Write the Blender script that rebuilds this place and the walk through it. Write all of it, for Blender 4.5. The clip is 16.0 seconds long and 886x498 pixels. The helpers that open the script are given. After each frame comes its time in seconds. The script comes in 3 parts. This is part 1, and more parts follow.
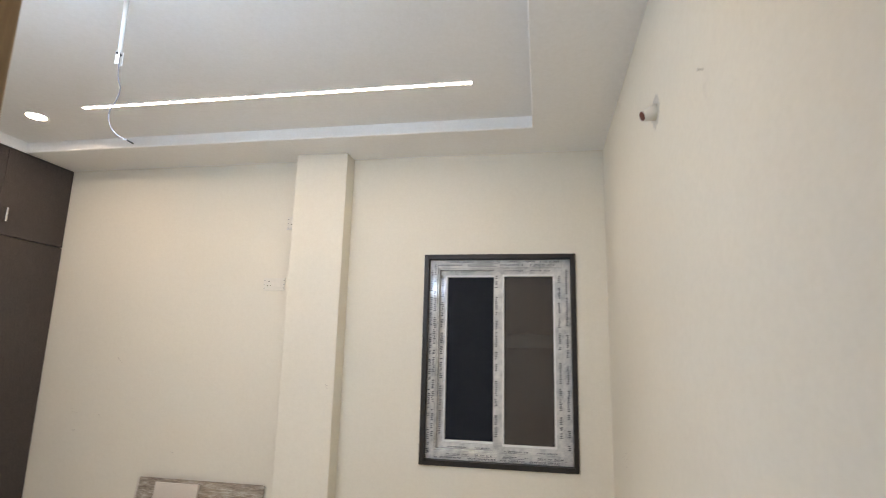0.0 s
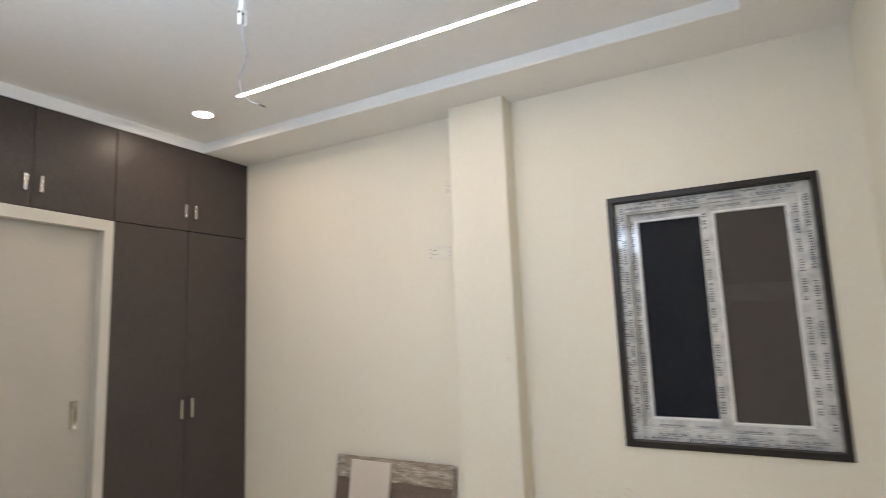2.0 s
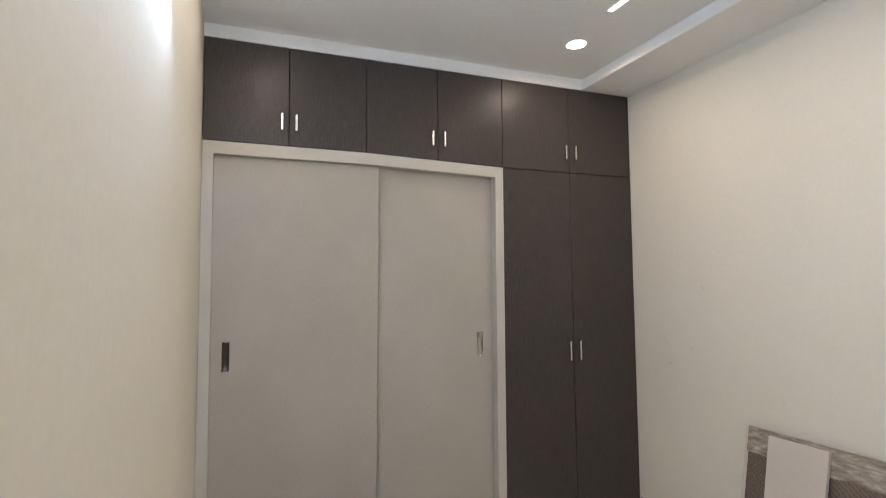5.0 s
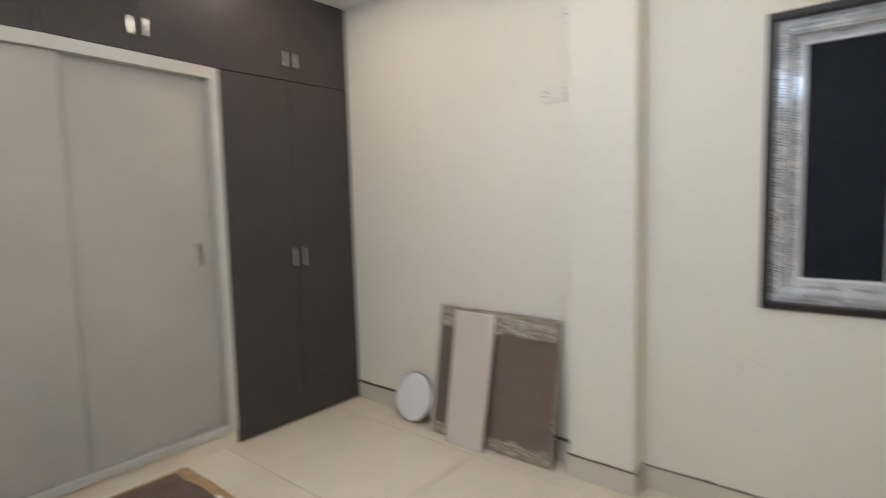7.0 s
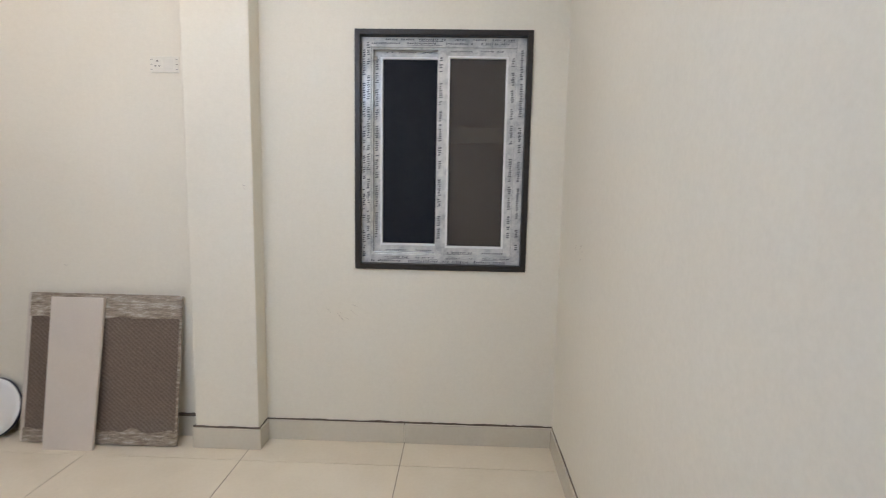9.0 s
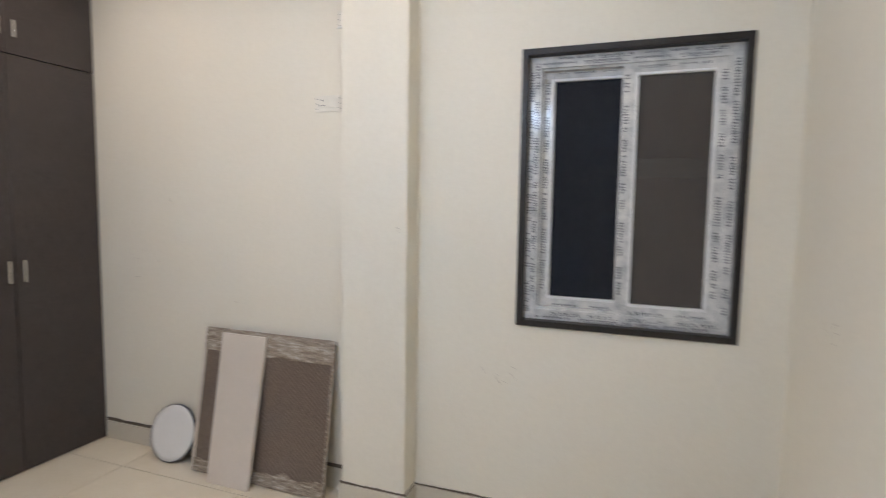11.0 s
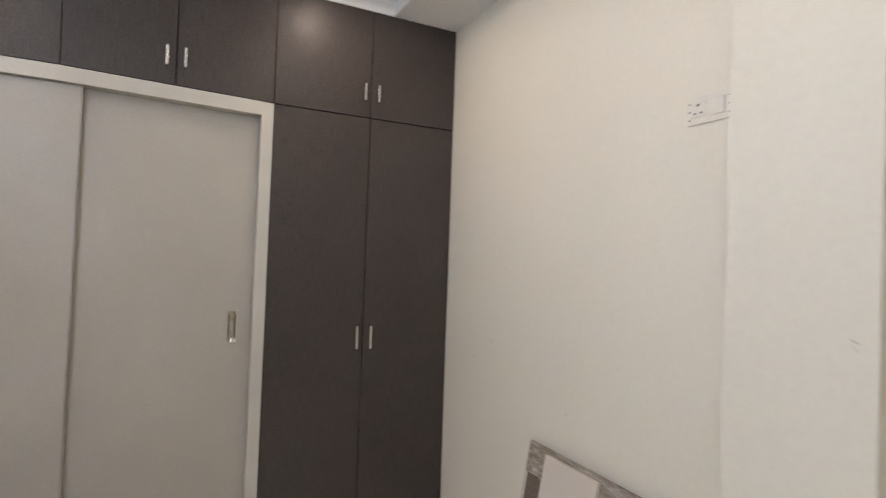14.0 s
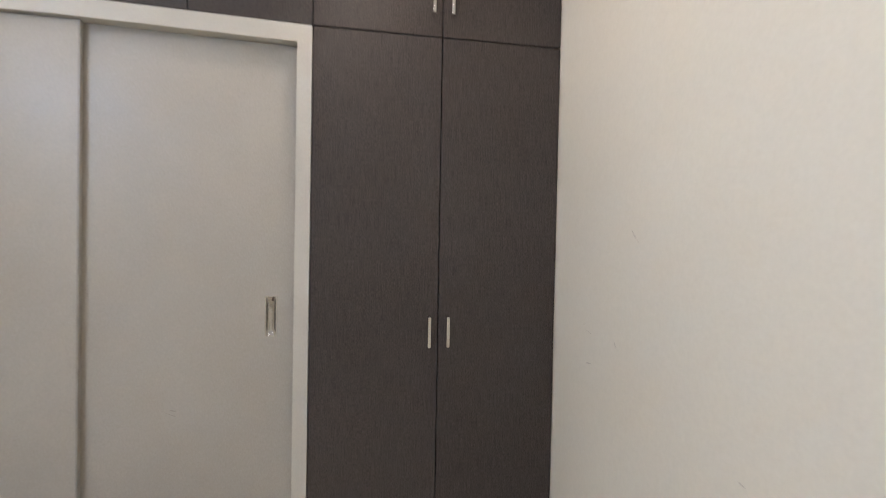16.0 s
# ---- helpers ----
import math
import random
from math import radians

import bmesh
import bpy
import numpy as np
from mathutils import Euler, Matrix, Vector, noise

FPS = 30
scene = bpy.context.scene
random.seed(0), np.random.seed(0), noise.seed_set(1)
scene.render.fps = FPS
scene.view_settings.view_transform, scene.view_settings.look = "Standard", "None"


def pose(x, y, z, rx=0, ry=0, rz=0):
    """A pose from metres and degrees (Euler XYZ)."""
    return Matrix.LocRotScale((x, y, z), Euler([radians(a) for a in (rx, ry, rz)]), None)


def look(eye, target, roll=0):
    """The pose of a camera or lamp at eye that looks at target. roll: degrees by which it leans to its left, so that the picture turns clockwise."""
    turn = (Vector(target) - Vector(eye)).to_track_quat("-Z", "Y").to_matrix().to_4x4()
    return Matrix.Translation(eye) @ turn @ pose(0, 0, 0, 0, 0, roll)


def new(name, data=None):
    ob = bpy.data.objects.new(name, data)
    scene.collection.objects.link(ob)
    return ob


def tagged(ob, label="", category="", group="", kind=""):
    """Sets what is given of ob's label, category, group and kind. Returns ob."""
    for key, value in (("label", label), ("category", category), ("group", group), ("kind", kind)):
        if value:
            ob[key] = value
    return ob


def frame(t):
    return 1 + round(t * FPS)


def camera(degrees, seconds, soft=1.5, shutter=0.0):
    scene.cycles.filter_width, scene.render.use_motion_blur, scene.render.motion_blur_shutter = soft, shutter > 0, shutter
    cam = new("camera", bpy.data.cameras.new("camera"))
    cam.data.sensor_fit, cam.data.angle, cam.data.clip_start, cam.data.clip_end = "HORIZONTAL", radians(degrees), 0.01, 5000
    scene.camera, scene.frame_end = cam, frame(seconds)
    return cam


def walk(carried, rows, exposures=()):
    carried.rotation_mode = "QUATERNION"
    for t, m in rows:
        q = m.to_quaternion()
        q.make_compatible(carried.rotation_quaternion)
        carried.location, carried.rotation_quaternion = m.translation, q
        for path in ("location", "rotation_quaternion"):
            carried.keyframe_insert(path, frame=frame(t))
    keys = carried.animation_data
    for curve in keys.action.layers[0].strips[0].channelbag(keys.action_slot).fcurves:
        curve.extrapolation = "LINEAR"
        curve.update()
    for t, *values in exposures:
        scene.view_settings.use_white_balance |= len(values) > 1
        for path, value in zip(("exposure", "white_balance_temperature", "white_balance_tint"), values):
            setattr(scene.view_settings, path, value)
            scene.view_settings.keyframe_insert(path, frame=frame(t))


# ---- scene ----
cam = camera(79.0, 16.0, soft=0.9, shutter=0.7)
PATH = [
    (0, (3.218, -3.093, 1.555), (2.862, -1.161, 1.932), 1.4),
    (0.5, (3.202, -2.984, 1.561), (2.747, -1.068, 1.909), -1.1),
    (1, (3.17, -2.877, 1.559), (2.572, -0.99, 1.846), -2.5),
    (1.5, (3.128, -2.77, 1.554), (2.359, -0.942, 1.814), -2.1),
    (2, (3.063, -2.707, 1.562), (2.122, -0.962, 1.822), -2.3),
    (2.5, (2.982, -2.623, 1.566), (1.851, -0.997, 1.843), -2.7),
    (3, (2.91, -2.565, 1.564), (1.628, -1.056, 1.85), -2.2),
    (3.5, (2.849, -2.519, 1.565), (1.345, -1.233, 1.854), -1.7),
    (4, (2.838, -2.471, 1.559), (1.139, -1.46, 1.862), -1.0),
    (4.2, (2.822, -2.459, 1.538), (1.071, -1.545, 1.852), -0.8),
    (6.3, (2.881, -2.423, 1.444), (1.163, -1.404, 1.34), -0.7),
    (6.5, (2.9, -2.454, 1.438), (1.281, -1.286, 1.316), -0.5),
    (7, (2.937, -2.55, 1.428), (1.667, -1.016, 1.242), -1.5),
    (7.5, (3.011, -2.665, 1.367), (2.181, -0.875, 1.045), -1.4),
    (8, (3.057, -2.732, 1.378), (2.559, -0.829, 1.016), 0.3),
    (8.2, (3.065, -2.762, 1.39), (2.683, -0.827, 1.059), 0.8),
    (10.3, (3.066, -2.541, 1.425), (2.795, -0.572, 1.204), 1.2),
    (10.5, (3.065, -2.476, 1.422), (2.686, -0.524, 1.209), 0.8),
    (11, (3.038, -2.316, 1.469), (2.354, -0.444, 1.3), 0.9),
    (11.5, (2.994, -2.212, 1.476), (2.047, -0.455, 1.365), 2.0),
    (12, (2.943, -2.028, 1.470), (1.755, -0.420, 1.435), 1.9),
    (12.5, (2.844, -1.891, 1.5), (1.535, -0.379, 1.526), 1.9),
    (13, (2.755, -1.728, 1.504), (1.293, -0.364, 1.538), 1.9),
    (13.5, (2.682, -1.575, 1.487), (1.05, -0.42, 1.516), 1.7),
    (14, (2.611, -1.345, 1.494), (0.822, -0.450, 1.527), 2.0),
    (14.5, (2.5, -1.25, 1.507), (0.63, -0.542, 1.524), 1.8),
    (15, (2.352, -1.095, 1.440), (0.419, -0.584, 1.477), 1.5),
    (15.5, (2.179, -0.979, 1.469), (0.229, -0.536, 1.470), 1.24),
    (16, (2.000, -0.888, 1.459), (0.045, -0.471, 1.398), 1.0),
]
BETWEEN = [
    (5.2, (2.85, -2.44, 1.49), (0.985, -1.724, 1.595), -0.7),
    (9.25, (3.085, -2.70, 1.39), (3.043, -0.715, 1.15), 1.0),
]
walk(cam, [(t, look(eye, target, roll)) for t, eye, target, roll in sorted(PATH + BETWEEN)],
     exposures=[(0, 0.08, 7660, 15), (1, 0.08, 7580, 14), (2, 0.04, 7520, 14), (4, 0.01, 7200, 15), (6.5, -0.08, 7100, 14), (7.5, 0.03, 7080, 14), (8, 0.06, 7060, 15), (10.5, 0.07, 7080, 15), (11, 0.03, 7050, 15), (12, 0.02, 7040, 15), (13.5, 0.01, 7120, 16), (14.6, -0.02, 7080, 16), (15.1, 0.0, 6980, 16), (15.5, 0.13, 6920, 16), (16, 0.20, 6880, 15)])

# ---- plan, in metres: wardrobe front at x 0, window wall at y 0, floor at z 0 ----
EAST = 3.585        # wall with the pipe outlet
SOUTH = -2.605      # wall with the batten lamp and the doorway
BACK = -0.62        # wall behind the wardrobe
SOFFIT = 2.74       # lower ceiling border
TRAY = 2.808        # raised ceiling field
TRAY_X, TRAY_Y = 3.188, -0.364
SEAM = 2.19         # top of the tall units
DOOR_L, DOOR_R, DOOR_H = 2.517, 3.584, 2.12
WIN_L, WIN_R, WIN_B, WIN_T = 2.541, 3.412, 0.940, 2.123
PIL_L, PIL_R, PIL_Y = 1.733, 2.064, -0.124
HALL_X0, HALL_X1, HALL_Y = 1.2, 4.6, -5.4

# ---- world: night outside ----
world = bpy.data.worlds.new("night")
scene.world = world
world.use_nodes = True
world.node_tree.nodes["Background"].inputs["Color"].default_value = (0.20, 0.34, 0.75, 1)
world.node_tree.nodes["Background"].inputs["Strength"].default_value = 0.032

LED_WARM = 51.0
LED_SPOT = 172.0
LED_COOL = 116.0


# ---- materials ----
def mat(name):
    m = bpy.data.materials.new(name)
    m.use_nodes = True
    nt = m.node_tree
    return m, nt, nt.nodes["Principled BSDF"]


def node(nt, kind, **inputs):
    n = nt.nodes.new(kind)
    for k, v in inputs.items():
        n.inputs[k.replace("_", " ")].default_value = v
    return n


def coords(nt, scale=(1, 1, 1)):
    mp = nt.nodes.new("ShaderNodeMapping")
    mp.inputs["Scale"].default_value = scale
    g = nt.nodes.new("ShaderNodeNewGeometry")
    nt.links.new(g.outputs["Position"], mp.inputs["Vector"])
    return mp.outputs["Vector"]


def noise_tex(nt, scale, detail=4, stretch=(1, 1, 1), rough=0.55):
    n = node(nt, "ShaderNodeTexNoise", Scale=scale, Detail=detail, Roughness=rough)
    nt.links.new(coords(nt, stretch), n.inputs["Vector"])
    return n.outputs["Fac"]


def ramp(nt, fac, stops):
    r = nt.nodes.new("ShaderNodeValToRGB")
    el = r.color_ramp.elements
    while len(el) < len(stops):
        el.new(0.5)
    for e, (p, c) in zip(el, stops):
        e.position, e.color = p, (*c, 1)
    nt.links.new(fac, r.inputs["Fac"])
    return r.outputs["Color"]


def mix(nt, a, b, fac, mode="MIX"):
    m = nt.nodes.new("ShaderNodeMix")
    m.data_type, m.blend_type = "RGBA", mode
    for sock, v in ((m.inputs[0], fac), (m.inputs[6], a), (m.inputs[7], b)):
        if isinstance(v, (int, float)):
            sock.default_value = v
        elif isinstance(v, tuple):
            sock.default_value = (*v, 1)
        else:
            nt.links.new(v, sock)
    return m.outputs[2]


def bump(nt, bsdf, height, strength, dist=0.001):
    b = node(nt, "ShaderNodeBump", Strength=strength, Distance=dist)
    nt.links.new(height, b.inputs["Height"])
    nt.links.new(b.outputs["Normal"], bsdf.inputs["Normal"])


def paint(name, light, dark, rough=0.6, relief=0.25):
    """Rolled emulsion: faint roller stipple, broad unevenness, few scuffs."""
    m, nt, b = mat(name)
    broad = noise_tex(nt, 1.6, 5)
    fine = noise_tex(nt, 90, 3)
    base = ramp(nt, broad, [(0.3, dark), (0.7, light)])
    c = mix(nt, base, ramp(nt, fine, [(0.35, (0.975, 0.975, 0.972)), (0.65, (1, 1, 1))]), 1.0, "MULTIPLY")
    patch = noise_tex(nt, 38, 6, (1, 1, 1), 0.7)
    c = mix(nt, c, ramp(nt, patch, [(0.36, (0.974, 0.972, 0.967)), (0.60, (1, 1, 1))]), 1.0, "MULTIPLY")
    nt.links.new(c, b.inputs["Base Color"])
    b.inputs["Roughness"].default_value = rough
    bump(nt, b, mix(nt, noise_tex(nt, 170, 4), patch, 0.5), relief, 0.0012)
    return m


def laminate(name, light, dark, rough, streak=(60, 60, 1.3), spec=0.5, contrast=(0.3, 0.7), fleck=0.10):
    """Decorative laminate with fine upright grain."""
    m, nt, b = mat(name)
    grain = noise_tex(nt, 9, 6, streak, 0.7)
    c = ramp(nt, grain, [(contrast[0], dark), (contrast[1], light)])
    pores = ramp(nt, noise_tex(nt, 55, 5, (9, 9, 1.6), 0.75), [(0.34, (0.45, 0.45, 0.45)), (0.5, (0.95, 0.95, 0.95)), (0.7, (1.6, 1.6, 1.6))])
    c = mix(nt, c, pores, fleck, "MULTIPLY")
    cloud = ramp(nt, noise_tex(nt, 2.3, 4), [(0.3, (0.9, 0.9, 0.9)), (0.7, (1, 1, 1))])
    nt.links.new(mix(nt, c, cloud, 1.0, "MULTIPLY"), b.inputs["Base Color"])
    smudge = node(nt, "ShaderNodeMapRange", From_Min=0.3, From_Max=0.7, To_Min=rough - 0.05, To_Max=rough + 0.07)
    nt.links.new(noise_tex(nt, 5, 5), smudge.inputs["Value"])
    nt.links.new(smudge.outputs["Result"], b.inputs["Roughness"])
    b.inputs["Specular IOR Level"].default_value = spec
    bump(nt, b, grain, 0.25, 0.0005)
    return m


def plain(name, colour, rough=0.5, metal=0.0, vary=0.08, size=25, relief=0.1):
    m, nt, b = mat(name)
    lo = tuple(c * (1 - vary) for c in colour)
    hi = tuple(min(1, c * (1 + vary)) for c in colour)
    nt.links.new(ramp(nt, noise_tex(nt, size, 4), [(0.3, lo), (0.7, hi)]), b.inputs["Base Color"])
    b.inputs["Roughness"].default_value = rough
    b.inputs["Metallic"].default_value = metal
    bump(nt, b, noise_tex(nt, size * 8, 3), relief, 0.0005)
    return m


def glow(name, colour, strength):
    m, nt, b = mat(name)
    b.inputs["Base Color"].default_value = (0.85, 0.85, 0.83, 1)
    b.inputs["Emission Color"].default_value = (*colour, 1)
    b.inputs["Emission Strength"].default_value = strength
    return m


def tile_stuff(name, light, dark, rough):
    """Polished vitrified tile: each piece a shade of its own, soft clouds, faint specks."""
    m, nt, b = mat(name)
    info = nt.nodes.new("ShaderNodeObjectInfo")
    shade = ramp(nt, info.outputs["Random"], [(0.0, (0.95, 0.95, 0.95)), (1.0, (1, 1, 1))])
    cloud = ramp(nt, noise_tex(nt, 3.5, 6), [(0.3, dark), (0.7, light)])
    speck = ramp(nt, noise_tex(nt, 60, 5), [(0.35, (0.975, 0.97, 0.96)), (0.6, (1, 1, 1))])
    nt.links.new(mix(nt, mix(nt, cloud, speck, 1.0, "MULTIPLY"), shade, 1.0, "MULTIPLY"), b.inputs["Base Color"])
    r = node(nt, "ShaderNodeMapRange", From_Min=0.3, From_Max=0.7, To_Min=rough, To_Max=rough + 0.12)
    nt.links.new(noise_tex(nt, 4, 6), r.inputs["Value"])
    nt.links.new(r.outputs["Result"], b.inputs["Roughness"])
    bump(nt, b, noise_tex(nt, 7, 2), 0.03, 0.002)
    return m


WALL = paint("cream_emulsion", (0.83, 0.777, 0.664), (0.805, 0.752, 0.640), 0.6, 0.20)
CEIL = paint("white_ceiling_paint", (0.90, 0.892, 0.872), (0.885, 0.875, 0.852), 0.7, 0.05)
DARK = laminate("dark_brown_laminate", (0.0995, 0.082, 0.0747), (0.033, 0.0271, 0.0246), 0.36, spec=0.26, fleck=1.0)
GREY = laminate("light_grey_laminate", (0.475, 0.436, 0.372), (0.420, 0.385, 0.328), 0.36, (25, 25, 9))
EDGE = laminate("pale_grey_edging", (0.60, 0.568, 0.50), (0.555, 0.525, 0.46), 0.35, (25, 25, 9))
# grey of small fittings, also of the painted shade lines at the sliding doors
SHADE_AND_TRIM = plain("shade_and_trim_grey", (0.33, 0.307, 0.27), 0.4, 0, 0.08, 30)
STEEL = plain("brushed_steel", (0.70, 0.68, 0.65), 0.2, 1.0, 0.05, 60)
# polished steel with a dark reflection put into its colour
REFLECTION_STEEL = plain("steel_with_dark_reflection", (0.10, 0.092, 0.085), 0.3, 1.0, 0.1, 40, 0.02)
MIRROR_STEEL = plain("polished_steel", (0.52, 0.495, 0.46), 0.08, 1.0, 0.06, 40, 0.02)
FLOOR = tile_stuff("cream_vitrified_tile", (0.79, 0.700, 0.555), (0.735, 0.645, 0.500), 0.09)
SKIRT = tile_stuff("skirting_tile", (0.68, 0.622, 0.52), (0.62, 0.563, 0.465), 0.14)
GROUT = plain("grout", (0.22, 0.185, 0.14), 0.9, 0, 0.2, 30, 0.5)
GAP = plain("dark_gap", (0.125, 0.098, 0.073), 0.95, 0, 0.35, 60, 0.6)
GRANITE = plain("black_granite", (0.028, 0.024, 0.022), 0.42, 0, 0.5, 180, 0.05)
GRANITE.node_tree.nodes["Principled BSDF"].inputs["Specular IOR Level"].default_value = 0.3
UPVC = plain("white_upvc", (0.80, 0.80, 0.79), 0.3, 0, 0.03, 8)
FILM_INK = plain("printed_ink", (0.075, 0.078, 0.095), 0.4, 0, 0.3, 40)
BLUISH_BAND = plain("bluish_band", (0.66, 0.78, 0.96), 0.4, 0, 0.25, 30)
PLASTIC = plain("cream_switch_plastic", (0.78, 0.74, 0.65), 0.35, 0, 0.03, 30)
HOLE = plain("socket_hole", (0.02, 0.018, 0.016), 0.7)
WHITE_METAL = plain("white_enamel", (0.80, 0.79, 0.77), 0.35, 0, 0.04, 20)
BLACK_RIM = plain("dark_blue_rim", (0.012, 0.014, 0.035), 0.35, 0, 0.2, 30)
DISC = plain("opal_diffuser", (0.80, 0.785, 0.755), 0.4, 0, 0.02, 10)
OFFWHITE = laminate("offwhite_laminate", (0.70, 0.622, 0.545), (0.665, 0.587, 0.51), 0.45, (12, 12, 6))
WOOD = laminate("door_frame_wood", (0.46, 0.31, 0.16), (0.34, 0.21, 0.10), 0.4, (20, 20, 1.2))
MAT_BROWN = plain("brown_sheet", (0.125, 0.085, 0.062), 0.55, 0, 0.25, 9, 0.3)
KRAFT = plain("kraft_paper_edge", (0.40, 0.25, 0.125), 0.5, 0, 0.25, 14, 0.5)
WIRE = plain("grey_wire", (0.20, 0.21, 0.27), 0.5)
PALE_WIRE = plain("pale_lavender_wire", (0.46, 0.47, 0.55), 0.45)
PIPE_RED = plain("rusty_pipe_mouth", (0.15, 0.045, 0.028), 0.7, 0, 0.4, 60, 0.5)
PLASTER = plain("patched_plaster", (0.66, 0.63, 0.57), 0.85, 0, 0.12, 45, 0.8)
FILLER = plain("dried_filler", (0.79, 0.735, 0.632), 0.8, 0, 0.05, 40, 0.4)
SMUDGE = plain("hand_smudge", (0.040, 0.033, 0.031), 0.6, 0, 0.3, 70, 0.2)
SCUFF = plain("scuff_mark", (0.67, 0.61, 0.52), 0.8, 0, 0.25, 90, 0.5)
WARM = glow("warm_led", (1.0, 0.91, 0.82), LED_WARM)
SPOT = glow("downlight_led", (1.0, 0.88, 0.78), LED_SPOT)
COOL = glow("cool_led", (0.545, 0.825, 1.27), LED_COOL)


def film_material():
    """Clear protective film over white profile: milky with bluish streaks and gloss."""
    m, nt, b = mat("filmed_upvc")
    st = noise_tex(nt, 18, 6, (1, 1, 1), 0.75)
    c = ramp(nt, st, [(0.34, (0.41, 0.42, 0.425)), (0.46, (0.575, 0.575, 0.565)), (0.60, (0.72, 0.71, 0.68))])
    nt.links.new(c, b.inputs["Base Color"])
    b.inputs["Roughness"].default_value = 0.10
    bump(nt, b, st, 0.22, 0.0015)
    return m


def glass_material():
    m, nt, b = mat("window_glass")
    b.inputs["Base Color"].default_value = (0.62, 0.68, 0.80, 1)
    b.inputs["Transmission Weight"].default_value = 1.0
    b.inputs["Roughness"].default_value = 0.0
    b.inputs["IOR"].default_value = 1.45
    return m


def screen_material(name, shade, gaps):
    """Woven insect screen: dark threads with small gaps. Also fills in for the left glass."""
    m, nt, b = mat(name)
    b.inputs["Roughness"].default_value = 0.7
    grain = ramp(nt, noise_tex(nt, 210, 4, (1, 1, 1.6), 0.85), [(p, tuple(c * k for c in shade)) for p, k in ((0.36, 0.3), (0.5, 1.0), (0.64, 2.5))])
    nt.links.new(grain, b.inputs["Base Color"])
    t = nt.nodes.new("ShaderNodeBsdfTransparent")
    mx = nt.nodes.new("ShaderNodeMixShader")
    mx.inputs[0].default_value = gaps
    out = nt.nodes["Material Output"]
    nt.links.new(b.outputs[0], mx.inputs[1])
    nt.links.new(t.outputs[0], mx.inputs[2])
    nt.links.new(mx.outputs[0], out.inputs["Surface"])
    return m


def bubble_material():
    """Brown board seen through bubble film: diamond rows of small dimples."""
    m, nt, b = mat("bubble_wrapped_board")
    pos = coords(nt)
    heights = []
    for turn in (50, -50):
        rot = nt.nodes.new("ShaderNodeVectorRotate")
        rot.rotation_type = "Y_AXIS"
        rot.inputs["Angle"].default_value = radians(turn)
        nt.links.new(pos, rot.inputs["Vector"])
        w = node(nt, "ShaderNodeTexWave", Scale=19, Distortion=4.5, Detail=3)
        w.bands_direction = "X"
        nt.links.new(rot.outputs[0], w.inputs["Vector"])
        weight = nt.nodes.new("ShaderNodeMath")
        weight.operation = "MULTIPLY"
        weight.inputs[1].default_value = 1.0 if turn > 0 else 0.8
        nt.links.new(w.outputs["Fac"], weight.inputs[0])
        heights.append(weight.outputs[0])
    mx = nt.nodes.new("ShaderNodeMath")
    mx.operation = "MAXIMUM"
    nt.links.new(heights[0], mx.inputs[0])
    nt.links.new(heights[1], mx.inputs[1])
    c = ramp(nt, mx.outputs[0], [(0.40, (0.140, 0.101, 0.080)), (0.80, (0.172, 0.127, 0.101)), (1.0, (0.235, 0.180, 0.147))])
    nt.links.new(mix(nt, c, ramp(nt, noise_tex(nt, 70, 5, (1, 1, 1), 0.8), [(0.3, (0.72, 0.72, 0.72)), (0.7, (1.15, 1.14, 1.12))]), 1.0, "MULTIPLY"), b.inputs["Base Color"])
    b.inputs["Roughness"].default_value = 0.32
    bump(nt, b, mx.outputs[0], 0.5, 0.002)
    return m


def crinkle_material():
    """Bunched clear film: grey-brown with pale streaks along the folds."""
    m, nt, b = mat("crumpled_film")
    st = noise_tex(nt, 14, 7, (1.0, 1, 5.0), 0.72)
    c = ramp(nt, st, [(0.36, (0.22, 0.17, 0.13)), (0.52, (0.37, 0.31, 0.25)), (0.68, (0.62, 0.56, 0.48))])
    nt.links.new(c, b.inputs["Base Color"])
    b.inputs["Roughness"].default_value = 0.22
    bump(nt, b, st, 0.9, 0.006)
    return m


FILM = film_material()
GLASS = glass_material()
SCREEN = screen_material("insect_screen", (0.080, 0.066, 0.056), 0.32)
# half clear near-black stand-in for the left glass, without its reflections
DARK_PANE = screen_material("dark_pane_sheet", (0.0050, 0.0056, 0.0085), 0.45)
BUBBLE = bubble_material()
CRINKLE = crinkle_material()


# ---- mesh helpers: all in world metres; a part is shifted to its thing's base ----
def base_of(ob):
    v = Vector()
    while ob:
        v += ob.location
        ob = ob.parent
    return v


def link(name, bm, material, parent=None, label="", smooth=False):
    me = bpy.data.meshes.new(name)
    if parent:
        bmesh.ops.translate(bm, verts=bm.verts, vec=-base_of(parent))
    bm.normal_update()
    bm.to_mesh(me)
    bm.free()
    for p in me.polygons:
        p.use_smooth = smooth
    me.materials.append(material)
    ob = new(name, me)
    if parent:
        ob.parent = parent
    if label:
        tagged(ob, label)
    return ob


def part(name, bm, material, parent, label="", smooth=False):
    return link(name, bm, material, parent, label, smooth)


def thing(name, at, label, category, group=""):
    e = new(name)
    e.location = at
    e.empty_display_size = 0.1
    return tagged(e, label, category, group)


def setting(name, bm, material, label="", category=""):
    return tagged(link(name, bm, material), label, category, kind="structure")


